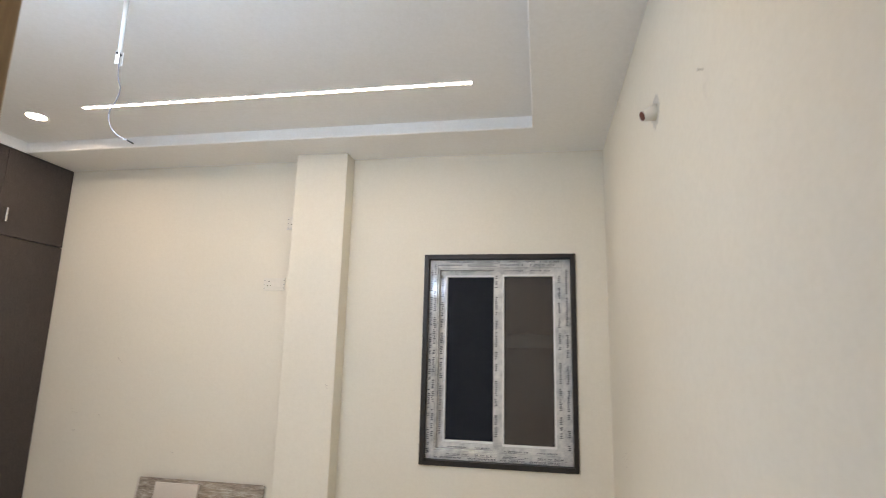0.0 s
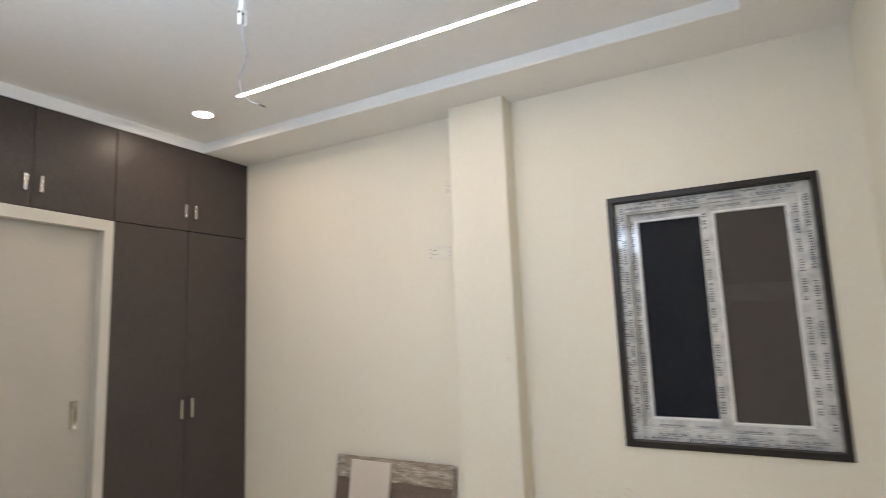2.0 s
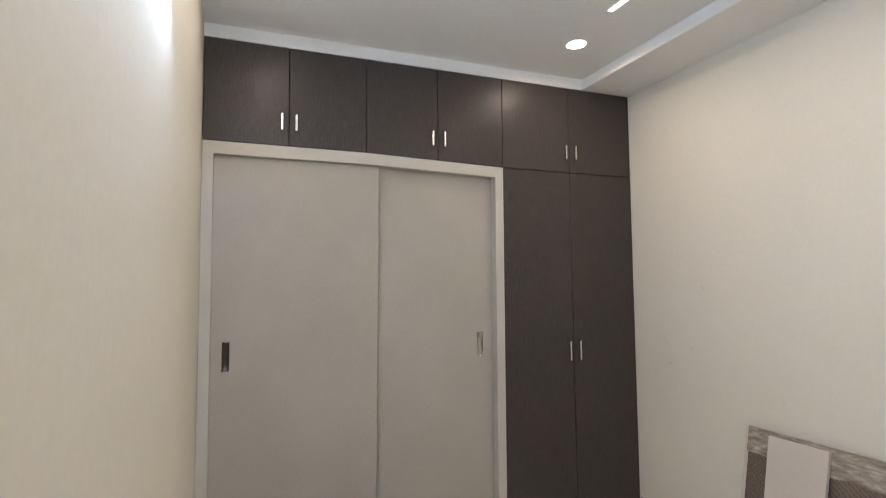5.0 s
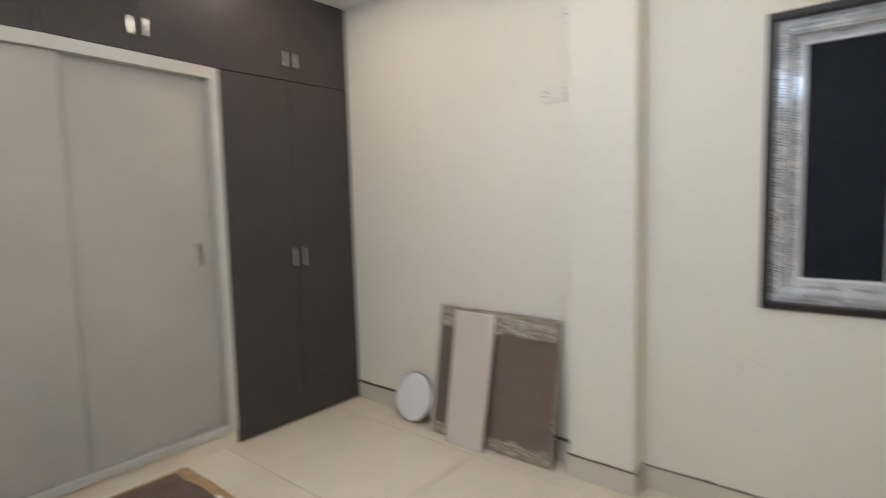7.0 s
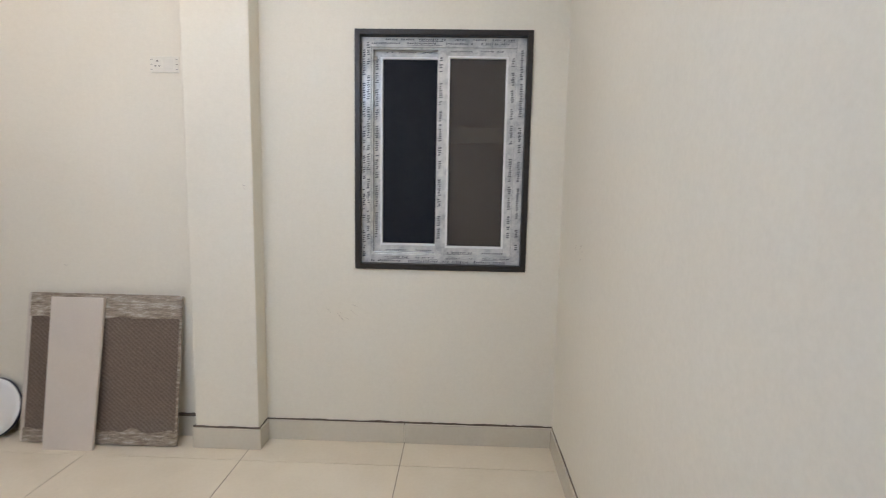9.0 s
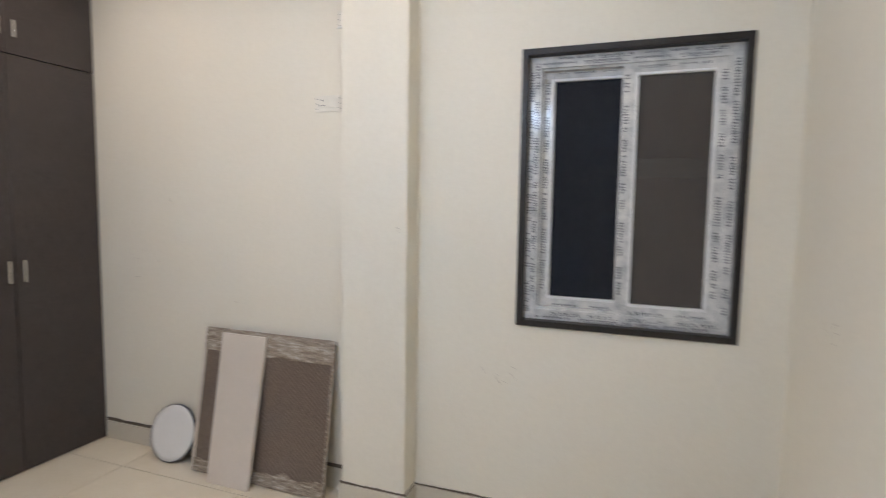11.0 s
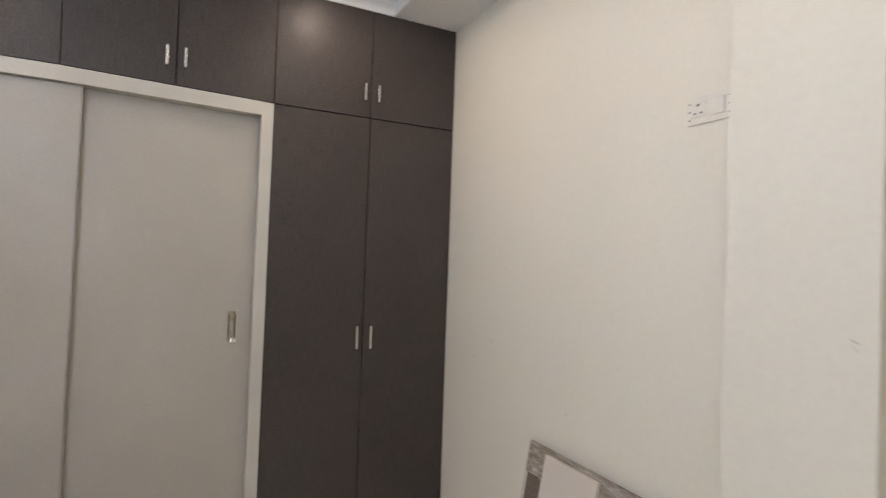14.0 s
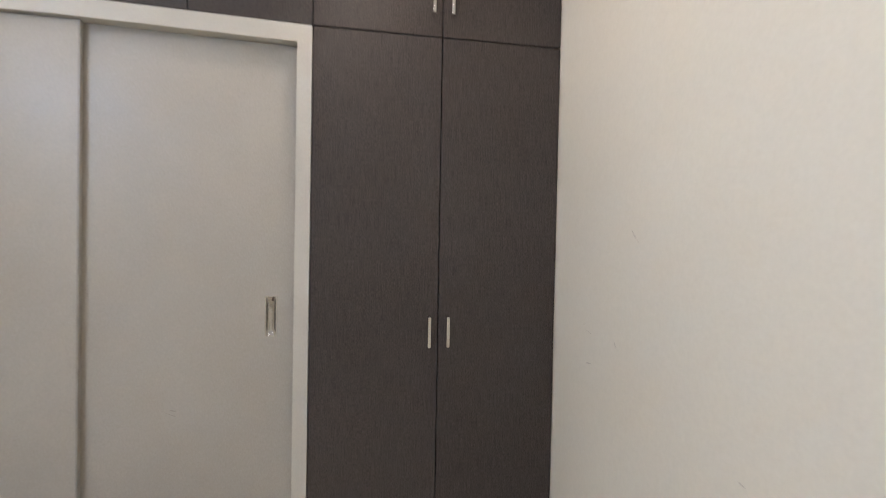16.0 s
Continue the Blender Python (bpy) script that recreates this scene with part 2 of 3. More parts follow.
def add_box(bm, lo, hi, bevel=0.0, segments=2):
    c = [(a + b) / 2 for a, b in zip(lo, hi)]
    s = [abs(b - a) for a, b in zip(lo, hi)]
    geo = bmesh.ops.create_cube(bm, size=1, matrix=Matrix.LocRotScale(c, None, s))
    if bevel:
        vs = set(geo["verts"])
        es = [e for e in bm.edges if e.verts[0] in vs and e.verts[1] in vs]
        bmesh.ops.bevel(bm, geom=es, offset=bevel, segments=segments, affect="EDGES", profile=0.6)
    return bm


def box(lo, hi, bevel=0.0, segments=2):
    return add_box(bmesh.new(), lo, hi, bevel, segments)


def boxes(*items):
    bm = bmesh.new()
    for lo, hi in items:
        add_box(bm, lo, hi)
    return bm


def add_cyl(bm, p0, p1, r0, r1=None, sides=20, caps=True):
    p0, p1 = Vector(p0), Vector(p1)
    d = p1 - p0
    m = Matrix.Translation((p0 + p1) / 2) @ d.to_track_quat("Z", "Y").to_matrix().to_4x4()
    bmesh.ops.create_cone(bm, cap_ends=caps, segments=sides, radius1=r0, radius2=r0 if r1 is None else r1, depth=d.length, matrix=m)
    return bm


def tube(points, radius, sides=8):
    """A round tube along a smooth line through the points."""
    bm = bmesh.new()
    pts = [Vector(p) for p in points]
    rings = []
    for i, p in enumerate(pts):
        d = (pts[min(i + 1, len(pts) - 1)] - pts[max(i - 1, 0)]).normalized()
        u = d.orthogonal().normalized() if not rings else (rings[-1][1] - d * rings[-1][1].dot(d)).normalized()
        v = d.cross(u)
        ring = [bm.verts.new(p + radius * (u * math.cos(a) + v * math.sin(a))) for a in (2 * math.pi * k / sides for k in range(sides))]
        rings.append((ring, u))
    for (a, _), (b, _) in zip(rings, rings[1:]):
        for k in range(sides):
            bm.faces.new((a[k], a[(k + 1) % sides], b[(k + 1) % sides], b[k]))
    bm.faces.new(rings[0][0][::-1])
    bm.faces.new(rings[-1][0])
    return bm


def smooth_line(points, steps=8):
    """Catmull-Rom points."""
    p = [Vector(q) for q in points]
    p = [2 * p[0] - p[1], *p, 2 * p[-1] - p[-2]]
    out = []
    for a, b, c, d in zip(p, p[1:], p[2:], p[3:]):
        for k in range(steps):
            t = k / steps
            out.append(0.5 * (2 * b + (c - a) * t + (2 * a - 5 * b + 4 * c - d) * t * t + (3 * b - a - 3 * c + d) * t ** 3))
    return out + [p[-2]]


# ---- the shell ----
T = 0.2
setting("wall_north", boxes(
    ((BACK, 0, 0), (WIN_L + 0.02, T, SOFFIT + 0.25)), ((WIN_R - 0.02, 0, 0), (EAST, T, SOFFIT + 0.25)),
    ((WIN_L + 0.02, 0, 0), (WIN_R - 0.02, T, WIN_B + 0.02)), ((WIN_L + 0.02, 0, WIN_T - 0.02), (WIN_R - 0.02, T, SOFFIT + 0.25))),
    WALL, "cream painted plaster wall with a window opening", "wall")
setting("pillar", box((PIL_L, PIL_Y, 0), (PIL_R, 0.02, SOFFIT + 0.004), 0.006, 2), WALL,
        "cream painted square pillar standing proud of the wall", "pillar")
setting("wall_east", box((EAST, SOUTH, 0), (EAST + T, T, SOFFIT + 0.25)), WALL, "bare cream painted wall with pipe outlets", "wall")
setting("wall_west", box((BACK - T, SOUTH, 0), (BACK, T, SOFFIT + 0.25)), WALL, "plain wall behind the wardrobe", "wall")
setting("wall_south", boxes(
    ((BACK - T, SOUTH - 0.15, 0), (DOOR_L, SOUTH, SOFFIT + 0.25)), ((DOOR_R, SOUTH - 0.15, 0), (EAST + T, SOUTH, SOFFIT + 0.25)),
    ((DOOR_L, SOUTH - 0.15, DOOR_H), (DOOR_R, SOUTH, SOFFIT + 0.25))), WALL, "cream painted wall with the doorway and a batten lamp", "wall")
setting("ceiling", boxes(
    ((-0.004, SOUTH, TRAY), (TRAY_X, TRAY_Y, TRAY + 0.1)),
    ((BACK, TRAY_Y, SOFFIT), (EAST, 0, TRAY + 0.1)), ((TRAY_X, SOUTH, SOFFIT), (EAST, TRAY_Y, TRAY + 0.1)),
    ((BACK, SOUTH, SOFFIT), (-0.004, TRAY_Y, TRAY + 0.1))), CEIL,
    "white false ceiling with a shallow raised tray", "ceiling")
arris = bmesh.new()
for ends, corner in ((((TRAY_X, SOUTH), (TRAY_X, TRAY_Y)), (-1, 0)), (((-0.004, TRAY_Y), (TRAY_X, TRAY_Y)), (0, -1))):
    spans = []
    for px, py in ends:
        spans.append([arris.verts.new((px + corner[0] * o, py + corner[1] * o, SOFFIT + h)) for o, h in ((0.0, -0.0008), (0.006, 0.0045), (0.006, 0.008), (0.0, 0.010))])
    for k in range(3):
        arris.faces.new((spans[0][k], spans[1][k], spans[1][k + 1], spans[0][k + 1]))
bmesh.ops.recalc_face_normals(arris, faces=arris.faces)
setting("trim", arris, CEIL, "rounded white edge bead of the ceiling tray", "ceiling trim")
setting("wall_hall", boxes(
    ((HALL_X0 - T, HALL_Y, 0), (HALL_X0, SOUTH - 0.15, 2.8)), ((HALL_X1, HALL_Y, 0), (HALL_X1 + T, SOUTH - 0.15, 2.8)),
    ((HALL_X0 - T, HALL_Y - T, 0), (HALL_X1 + T, HALL_Y, 2.8)), ((EAST + T, SOUTH - 0.15, 0), (HALL_X1, SOUTH, 2.8))), WALL,
    "plain cream walls of the dark room outside the doorway", "wall")
setting("ceiling_hall", box((HALL_X0 - T, HALL_Y - T, 2.8), (HALL_X1 + T, SOUTH - 0.15, 2.9)), CEIL, "plain white ceiling outside the doorway", "ceiling")
floor = setting("floor", boxes(((BACK - T, SOUTH, -0.15), (EAST + T, T, -0.0025)), ((HALL_X0 - T, HALL_Y - T, -0.15), (HALL_X1 + T, SOUTH, -0.0025))),
                GROUT, "cream polished vitrified tile floor with thin joints", "floor")

# door frame in the south doorway
frame_bm = bmesh.new()
for ya, yb, wide in ((SOUTH - 0.145, SOUTH - 0.050, 0.055), (SOUTH - 0.050, SOUTH + 0.003, 0.078)):
    for lo, hi in (((DOOR_L, ya, 0), (DOOR_L + wide, yb, DOOR_H)), ((DOOR_R - 0.045, ya, 0), (DOOR_R, yb, DOOR_H)),
                   ((DOOR_L + wide, ya, DOOR_H - wide), (DOOR_R - 0.045, yb, DOOR_H))):
        add_box(frame_bm, lo, hi, 0.006, 3)
setting("door_1", frame_bm, WOOD, "tan wooden door frame of an open doorway", "door frame")


# ---- fixed joinery ----
def handle_bar(y, z0, z1, parent):
    """A flat steel strap handle with sloping ends, on a door front at x 0."""
    h, out, t = 0.0064, 0.026, 0.0065
    outer = [(-0.0005, z0), (out, z0 + 0.007), (out, z1 - 0.007), (-0.0005, z1)]
    inner = [(-0.0005, z0 + t + 0.002), (out - t, z0 + t + 0.007), (out - t, z1 - t - 0.007), (-0.0005, z1 - t - 0.002)]
    bm = bmesh.new()
    sides = [[[bm.verts.new((x, y + s * h, z)) for x, z in ring] for ring in (outer, inner)] for s in (-1, 1)]
    for k in range(4):
        j = (k + 1) % 4
        for (o, i) in sides:
            if k < 3:
                bm.faces.new((o[k], o[j], i[j], i[k]))
        if k < 3:
            for a, b in zip(sides[0], sides[1]):
                bm.faces.new((a[k], a[j], b[j], b[k]))
    for k in (0, 3):
        bm.faces.new((sides[0][0][k], sides[0][1][k], sides[1][1][k], sides[1][0][k]))
    bmesh.ops.recalc_face_normals(bm, faces=bm.faces)
    bmesh.ops.bevel(bm, geom=bm.edges[:], offset=0.0026, segments=3, affect="EDGES", profile=0.5, clamp_overlap=True)
    return part("handle", bm, STEEL, parent, "polished steel bar handle")


def rise(y):
    """The joinery above the sliding doors runs a little out of level: it climbs towards the south."""
    return 0.023 * min(1.0, max(0.0, (-0.945 - y) / 0.837))


def climb(bm, z_from):
    """Lifts what lies above z_from by the climb at its place along the wall."""
    for v in bm.verts:
        if v.co.z > z_from:
            v.co.z += rise(v.co.y)
    return bm


def slant(bm, y, shift):
    """Upright edges near y lean: the foot lies further south than the head by shift."""
    for v in bm.verts:
        if abs(v.co.y - y) < 0.012:
            v.co.y -= shift * (1 - min(1.0, v.co.z / 2.19))
    return bm


def hinged_unit(name, y0, y1, z0, z1, hz0, hz1, label, category, group):
    """A cabinet with two flush doors, from y0 (north) to y1 (south)."""
    u = thing(name, (-0.3, (y0 + y1) / 2, z0), label, category, group)
    low = z0
    z0 = z0 + (rise(y1) if z0 > 2 else 0)
    part("body", boxes(((-0.60, y1 + 0.001, z0), (-0.024, y0 - 0.001, z0 + 0.018)), ((-0.60, y1 + 0.001, z1 - 0.018), (-0.024, y0 - 0.001, z1)),
                       ((-0.60, y1 + 0.001, z0 + 0.018), (-0.024, y1 + 0.019, z1 - 0.018)), ((-0.60, y0 - 0.019, z0 + 0.018), (-0.024, y0 - 0.001, z1 - 0.018)),
                       ((-0.60, y1 + 0.019, z0 + 0.018), (-0.588, y0 - 0.019, z1 - 0.018))), DARK, u)
    z0 = low
    mid = (y0 + y1) / 2
    for a, b, hy in ((y0, mid, mid + 0.036), (mid, y1, mid - 0.036)):
        leaf = box((-0.019, b + 0.0018, z0 + 0.002), (0, a - 0.0018, z1 - 0.002), 0.0012, 1)
        if z0 > 2:
            for v in leaf.verts:
                v.co.z += rise(v.co.y) * (1 if v.co.z < z0 + 0.1 else 0)
        else:
            slant(leaf, Y1, 0.009)
        d = part("door", leaf, DARK, u)
        handle_bar(hy, hz0, hz1, d)
    return u


Y1, Y2, Y3, Y4 = -0.951, -1.362, -1.782, SOUTH + 0.002
hinged_unit("wardrobe_cabinet", -0.002, Y1, 0.004, SEAM, 1.016, 1.146,
            "tall dark brown laminate wardrobe with two closed doors and steel handles", "wardrobe", "built-in wardrobe")
for a, b, up in ((-0.002, Y1, 0.0), (Y1, Y3, 0.009), (Y3, Y4, 0.020)):
    hinged_unit("loft_cabinet", a, b, SEAM + 0.001, SOFFIT - 0.002, 2.266 + up, 2.366 + up,
                "dark brown laminate loft cabinet with two closed doors above the wardrobe", "cabinet", "built-in wardrobe")


def recessed_pull(y0, y1, z0, z1, x, parent, pan, label):
    """A flush steel pull: a rim round an open tray sunk into the door."""
    t, deep = 0.004, 0.013
    bm = boxes(((x - 0.002, y0 - t, z0 - t), (x + 0.0016, y0, z1 + t)), ((x - 0.002, y1, z0 - t), (x + 0.0016, y1 + t, z1 + t)),
               ((x - 0.002, y0, z0 - t), (x + 0.0016, y1, z0)), ((x - 0.002, y0, z1), (x + 0.0016, y1, z1 + t)))
    h = part("recessed_handle", bm, STEEL, parent, "flush steel finger pull")
    bm = bmesh.new()
    nu, nv = 8, 12
    grid = [[bm.verts.new((x - 0.001 - deep * (math.sin(math.pi * i / nu) * math.sin(math.pi * j / nv)) ** 0.35,
                           y0 + (y1 - y0) * i / nu, z0 + (z1 - z0) * j / nv)) for i in range(nu + 1)] for j in range(nv + 1)]
    for j in range(nv):
        for i in range(nu):
            bm.faces.new((grid[j][i], grid[j][i + 1], grid[j + 1][i + 1], grid[j + 1][i]))
    part("pan", bm, pan, h, label, True)


def door_with_hole(x0, x1, y0, y1, z0, z1, hole):
    a, b, c, d = hole
    return boxes(((x0, y0, z0), (x1, a, z1)), ((x0, b, z0), (x1, y1, z1)), ((x0, a, z0), (x1, b, c)), ((x0, a, d), (x1, b, z1)))


def sliding_wardrobe():
    y0, y1 = Y1 - 0.001, SOUTH + 0.002
    zb, zt = 0.092, SEAM
    u = thing("sliding_wardrobe", (-0.3, (y0 + y1) / 2, 0), "pale grey laminate wardrobe with two closed sliding doors", "wardrobe", "built-in wardrobe")
    fw = 0.052
    part("body", boxes(((-0.60, y1, zb), (-0.09, y0, zb + 0.018)), ((-0.60, y1, zt - 0.02), (-0.09, y0, zt - 0.002)),
                       ((-0.60, y1, zb + 0.018), (-0.588, y0, zt - 0.02))), EDGE, u)
    part("frame", slant(slant(climb(boxes(((-0.085, y0 - fw, zb), (0.004, y0, zt - 0.063)), ((-0.085, y1, zb), (0.004, y1 + fw, zt - 0.063)),
                                   ((-0.085, Y3, zt - 0.063), (0.004, y0, zt - 0.001)), ((-0.085, y1, zt - 0.063), (0.004, Y3, zt - 0.001)),
                                   ((-0.085, y1 + fw, zb), (0.004, y0 - fw, zb + 0.042))), 1.0), y0, 0.009), y0 - fw, 0.009), EDGE, u, "pale grey laminate surround")
    part("plinth", box((-0.05, y1, 0.001), (-0.012, y0, zb - 0.001), 0.002, 1), FLOOR, u, "cream tile plinth")
    lap = -1.709
    near_hole, far_hole = (-2.497, -2.463, 1.076, 1.218), (-1.109, -1.075, 1.070, 1.212)
    near = part("door", slant(climb(door_with_hole(-0.046, -0.024, y1 + fw + 0.001, lap, zb + 0.047, zt - 0.064, near_hole), 1.5), lap, 0.020), GREY, u)
    far = part("door", climb(door_with_hole(-0.076, -0.054, lap - 0.03, y0 - fw - 0.001, zb + 0.047, zt - 0.064, far_hole), 1.5), GREY, u)
    # strip added as the shadow line where the near door overlaps the far one
    part("lap_shade", slant(climb(box((-0.0465, lap, zb + 0.047), (-0.0222, lap + 0.007, zt - 0.064), 0.001, 1), 1.5), lap, 0.020), SHADE_AND_TRIM, near, "darker grey strip drawn as the shadow line at the door lap")
    # strip added to darken the slit between the doors and the bottom rail
    part("gap_strip", box((-0.082, y1 + fw, zb + 0.0422), (-0.012, y0 - fw, zb + 0.0462)), SHADE_AND_TRIM, u, "grey strip darkening the gap under the sliding doors")
    # the near pan's darkness is a painted reflection, not another metal
    recessed_pull(*near_hole, -0.024, near, REFLECTION_STEEL, "sunk dark steel pan")
    recessed_pull(*far_hole, -0.054, far, MIRROR_STEEL, "sunk polished steel pan")


sliding_wardrobe()


# ---- window ----
def window():
    w = new("window_1")
    w.location = ((WIN_L + WIN_R) / 2, 0, WIN_B)
    tagged(w, "white two-panel sliding window still in printed protective film, dark outside", "window", kind="structure")
    t = 0.027
    surround = bmesh.new()
    for lo, hi in (((WIN_L, -0.012, WIN_B), (WIN_L + t, 0.19, WIN_T)), ((WIN_R - t, -0.012, WIN_B), (WIN_R, 0.19, WIN_T)),
                   ((WIN_L + t, -0.012, WIN_T - t), (WIN_R - t, 0.19, WIN_T)), ((WIN_L + t, -0.012, WIN_B), (WIN_R - t, 0.19, WIN_B + t))):
        add_box(surround, lo, hi, 0.002, 1)
    part("surround", surround, GRANITE, w, "polished black granite surround")
    l, r, b, top = WIN_L + t, WIN_R - t, WIN_B + t, WIN_T - t
    f = 0.048

    def profile(name, l, r, b, top, f, y0, y1, step, material, label=""):
        """Mitred frame with a stepped inner lip."""
        bm = bmesh.new()
        for (la, ra, ba, ta, fa, ya, yb) in ((l, r, b, top, f, y0, y1), (l + f - 0.001, r - f + 0.001, b + f - 0.001, top - f + 0.001, 0.010, y0 + step, y1 - 0.002)):
            for lo, hi in (((la, ya, ba), (la + fa, yb, ta)), ((ra - fa, ya, ba), (ra, yb, ta)),
                           ((la + fa, ya, ta - fa), (ra - fa, yb, ta)), ((la + fa, ya, ba), (ra - fa, yb, ba + fa))):
                add_box(bm, lo, hi, 0.003, 2)
        return part(name, bm, material, w, label)

    profile("outer_frame", l, r, b, top, f, 0.030, 0.120, 0.012, FILM, "white frame under printed film")
    mid = 2.982
    sash_b, sash_t = b + 0.040, top - 0.038
    inner_sash = profile("inner_sash", l + 0.042, mid + 0.022, sash_b, sash_t, 0.050, 0.078, 0.108, 0.006, FILM, "sliding sash under printed film")
    screen_sash = profile("screen_sash", mid - 0.034, r - 0.036, sash_b - 0.006, sash_t, 0.052, 0.040, 0.072, 0.006, FILM, "insect screen sash")
    for (bl, br, bb, bt, by, sash) in ((l + 0.0995, mid - 0.0365, sash_b + 0.0575, sash_t - 0.0575, 0.0765, inner_sash), (mid + 0.0275, r - 0.0975, sash_b + 0.0535, sash_t - 0.0595, 0.0385, screen_sash)):
        bead = bmesh.new()
        k = 0.0105
        for lo, hi in (((bl - k, by, bb - k), (bl, by + 0.02, bt + k)), ((br, by, bb - k), (br + k, by + 0.02, bt + k)), ((bl, by, bt), (br, by + 0.02, bt + k)), ((bl, by, bb - k), (br, by + 0.02, bb))):
            add_box(bead, lo, hi, 0.002, 1)
        part("bead", bead, UPVC, sash, "bare white glazing bead")
    # stands in for the left glass, so that no lamp mirrors in it
    part("screen", box((l + 0.09, 0.090, sash_b + 0.045), (mid - 0.026, 0.0915, sash_t - 0.045)), DARK_PANE, inner_sash, "dark unreflecting sheet in place of the left glass, night behind")
    part("pane", box((mid + 0.010, 0.100, sash_b + 0.02), (r - 0.03, 0.105, sash_t - 0.02)), GLASS, inner_sash)
    # level bluish band between the right screen and the glass
    part("pane_band", box((mid + 0.018, 0.0955, 1.590), (r - 0.088, 0.0965, 1.668)), BLUISH_BAND, inner_sash, "faint bluish band across the right pane")
    part("screen", box((mid + 0.016, 0.052, sash_b + 0.04), (r - 0.086, 0.0535, sash_t - 0.045)), SCREEN, screen_sash, "grey brown insect screen")
    part("latch", box((l + 0.050, 0.066, top - 0.105), (l + 0.072, 0.079, top - 0.085), 0.003, 2), SHADE_AND_TRIM, inner_sash, "small grey latch")

    # rows of printed strokes on the film, too small to read
    rng = random.Random(5)

    def mark(bm, along, fixed, q, wd, y, tall, slant):
        """One slanted printed sign, a thin raised sliver."""
        if along == "z":
            c = [(fixed, q), (fixed + tall, q + slant), (fixed + tall, q + wd + slant), (fixed, q + wd)]
        else:
            c = [(q, fixed), (q + wd, fixed), (q + wd + slant, fixed + tall), (q + slant, fixed + tall)]
        lo = [bm.verts.new((px, y, pz)) for px, pz in c]
        hi = [bm.verts.new((px, y + 0.002, pz)) for px, pz in c]
        bm.faces.new(lo)
        for k in range(4):
            bm.faces.new((lo[k], lo[(k + 1) % 4], hi[(k + 1) % 4], hi[k]))

    def strokes(bm, along, fixed, start, end, y, tall, phase=0.0):
        """Broken runs of signs, each run followed by bare film."""
        p = start + phase
        while p < end - 0.03:
            run = rng.uniform(0.10, 0.16)
            q = p
            while q < min(p + run, end):
                if rng.random() < 0.88:
                    wd = rng.uniform(0.0046, 0.0066)
                    h = tall * rng.uniform(0.6, 1.0)
                    mark(bm, along, fixed + rng.uniform(0, tall - h), q, wd, y, h, rng.uniform(0.001, 0.003))
                q += rng.uniform(0.0095, 0.0125)
            if along == "x" and rng.random() < 0.6:
                mark(bm, along, fixed - 0.004, p, run * rng.uniform(0.7, 1.3), y, 0.0016, 0.0)
            p += run + rng.uniform(0.025, 0.06)

    bm = bmesh.new()
    strokes(bm, "z", l + 0.005, b + 0.03, top - 0.03, 0.0292, 0.015)
    strokes(bm, "z", l + 0.027, b + 0.03, top - 0.03, 0.0292, 0.016, 0.09)
    strokes(bm, "z", r - 0.030, b + 0.03, top - 0.03, 0.0292, 0.016, 0.05)
    for z in (b + 0.008, top - 0.036):
        strokes(bm, "x", z, l + 0.05, r - 0.06, 0.0292, 0.010)
        strokes(bm, "x", z + 0.019, l + 0.05, r - 0.06, 0.0292, 0.009, 0.07)
    part("film_print", bm, FILM_INK, w, "dark printed marks on the film")
    bm = bmesh.new()
    for x in (l + 0.062, mid - 0.026):
        strokes(bm, "z", x, sash_b + 0.06, sash_t - 0.06, 0.0772 if x < mid - 0.1 else 0.0392, 0.017, 0.03)
    strokes(bm, "z", r - 0.072, sash_b + 0.05, sash_t - 0.05, 0.0392, 0.017, 0.05)
    strokes(bm, "x", sash_b + 0.018, l + 0.12, mid - 0.06, 0.0772, 0.009)
    strokes(bm, "x", sash_b + 0.014, mid + 0.03, r - 0.08, 0.0392, 0.009)
    strokes(bm, "x", sash_t - 0.030, l + 0.12, mid - 0.06, 0.0772, 0.008)
    strokes(bm, "x", sash_t - 0.030, mid + 0.03, r - 0.08, 0.0392, 0.008)
    part("film_print", bm, FILM_INK, w)
    return w


window()


# ---- lamps ----
def strip_lamp(x0, x1, y):
    u = thing("led_strip", ((x0 + x1) / 2, y, TRAY), "lit warm white recessed linear LED profile in the ceiling", "ceiling light", "ceiling LED profiles")
    h = 0.0132
    z0, z1 = TRAY - 0.0038, TRAY + 0.002
    part("profile", boxes(((x0 - 0.003, y - h - 0.002, z0), (x1 + 0.003, y - h, z1)), ((x0 - 0.003, y + h, z0), (x1 + 0.003, y + h + 0.002, z1)),
                          ((x0 - 0.003, y - h, z0), (x0, y + h, z1)), ((x1, y - h, z0), (x1 + 0.003, y + h, z1))), WHITE_METAL, u)
    bm = bmesh.new()
    ring = []
    for xc, start in ((x1 - h, -90), (x0 + h, 90)):
        ring += [(xc + h * math.cos(radians(start + k * 22.5)), y + h * math.sin(radians(start + k * 22.5))) for k in range(9)]
    low = [bm.verts.new((px, py, TRAY - 0.0010)) for px, py in ring]
    top = [bm.verts.new((px, py, TRAY + 0.002)) for px, py in ring]
    bm.faces.new(low[::-1])
    bm.faces.new(top)
    for k in range(len(ring)):
        bm.faces.new((low[k], low[(k + 1) % len(ring)], top[(k + 1) % len(ring)], top[k]))
    bmesh.ops.recalc_face_normals(bm, faces=bm.faces)
    part("diffuser", bm, WARM, u, "glowing warm white diffuser")


strip_lamp(0.792, 2.908, -0.772)
strip_lamp(0.41, 2.90, -2.256)


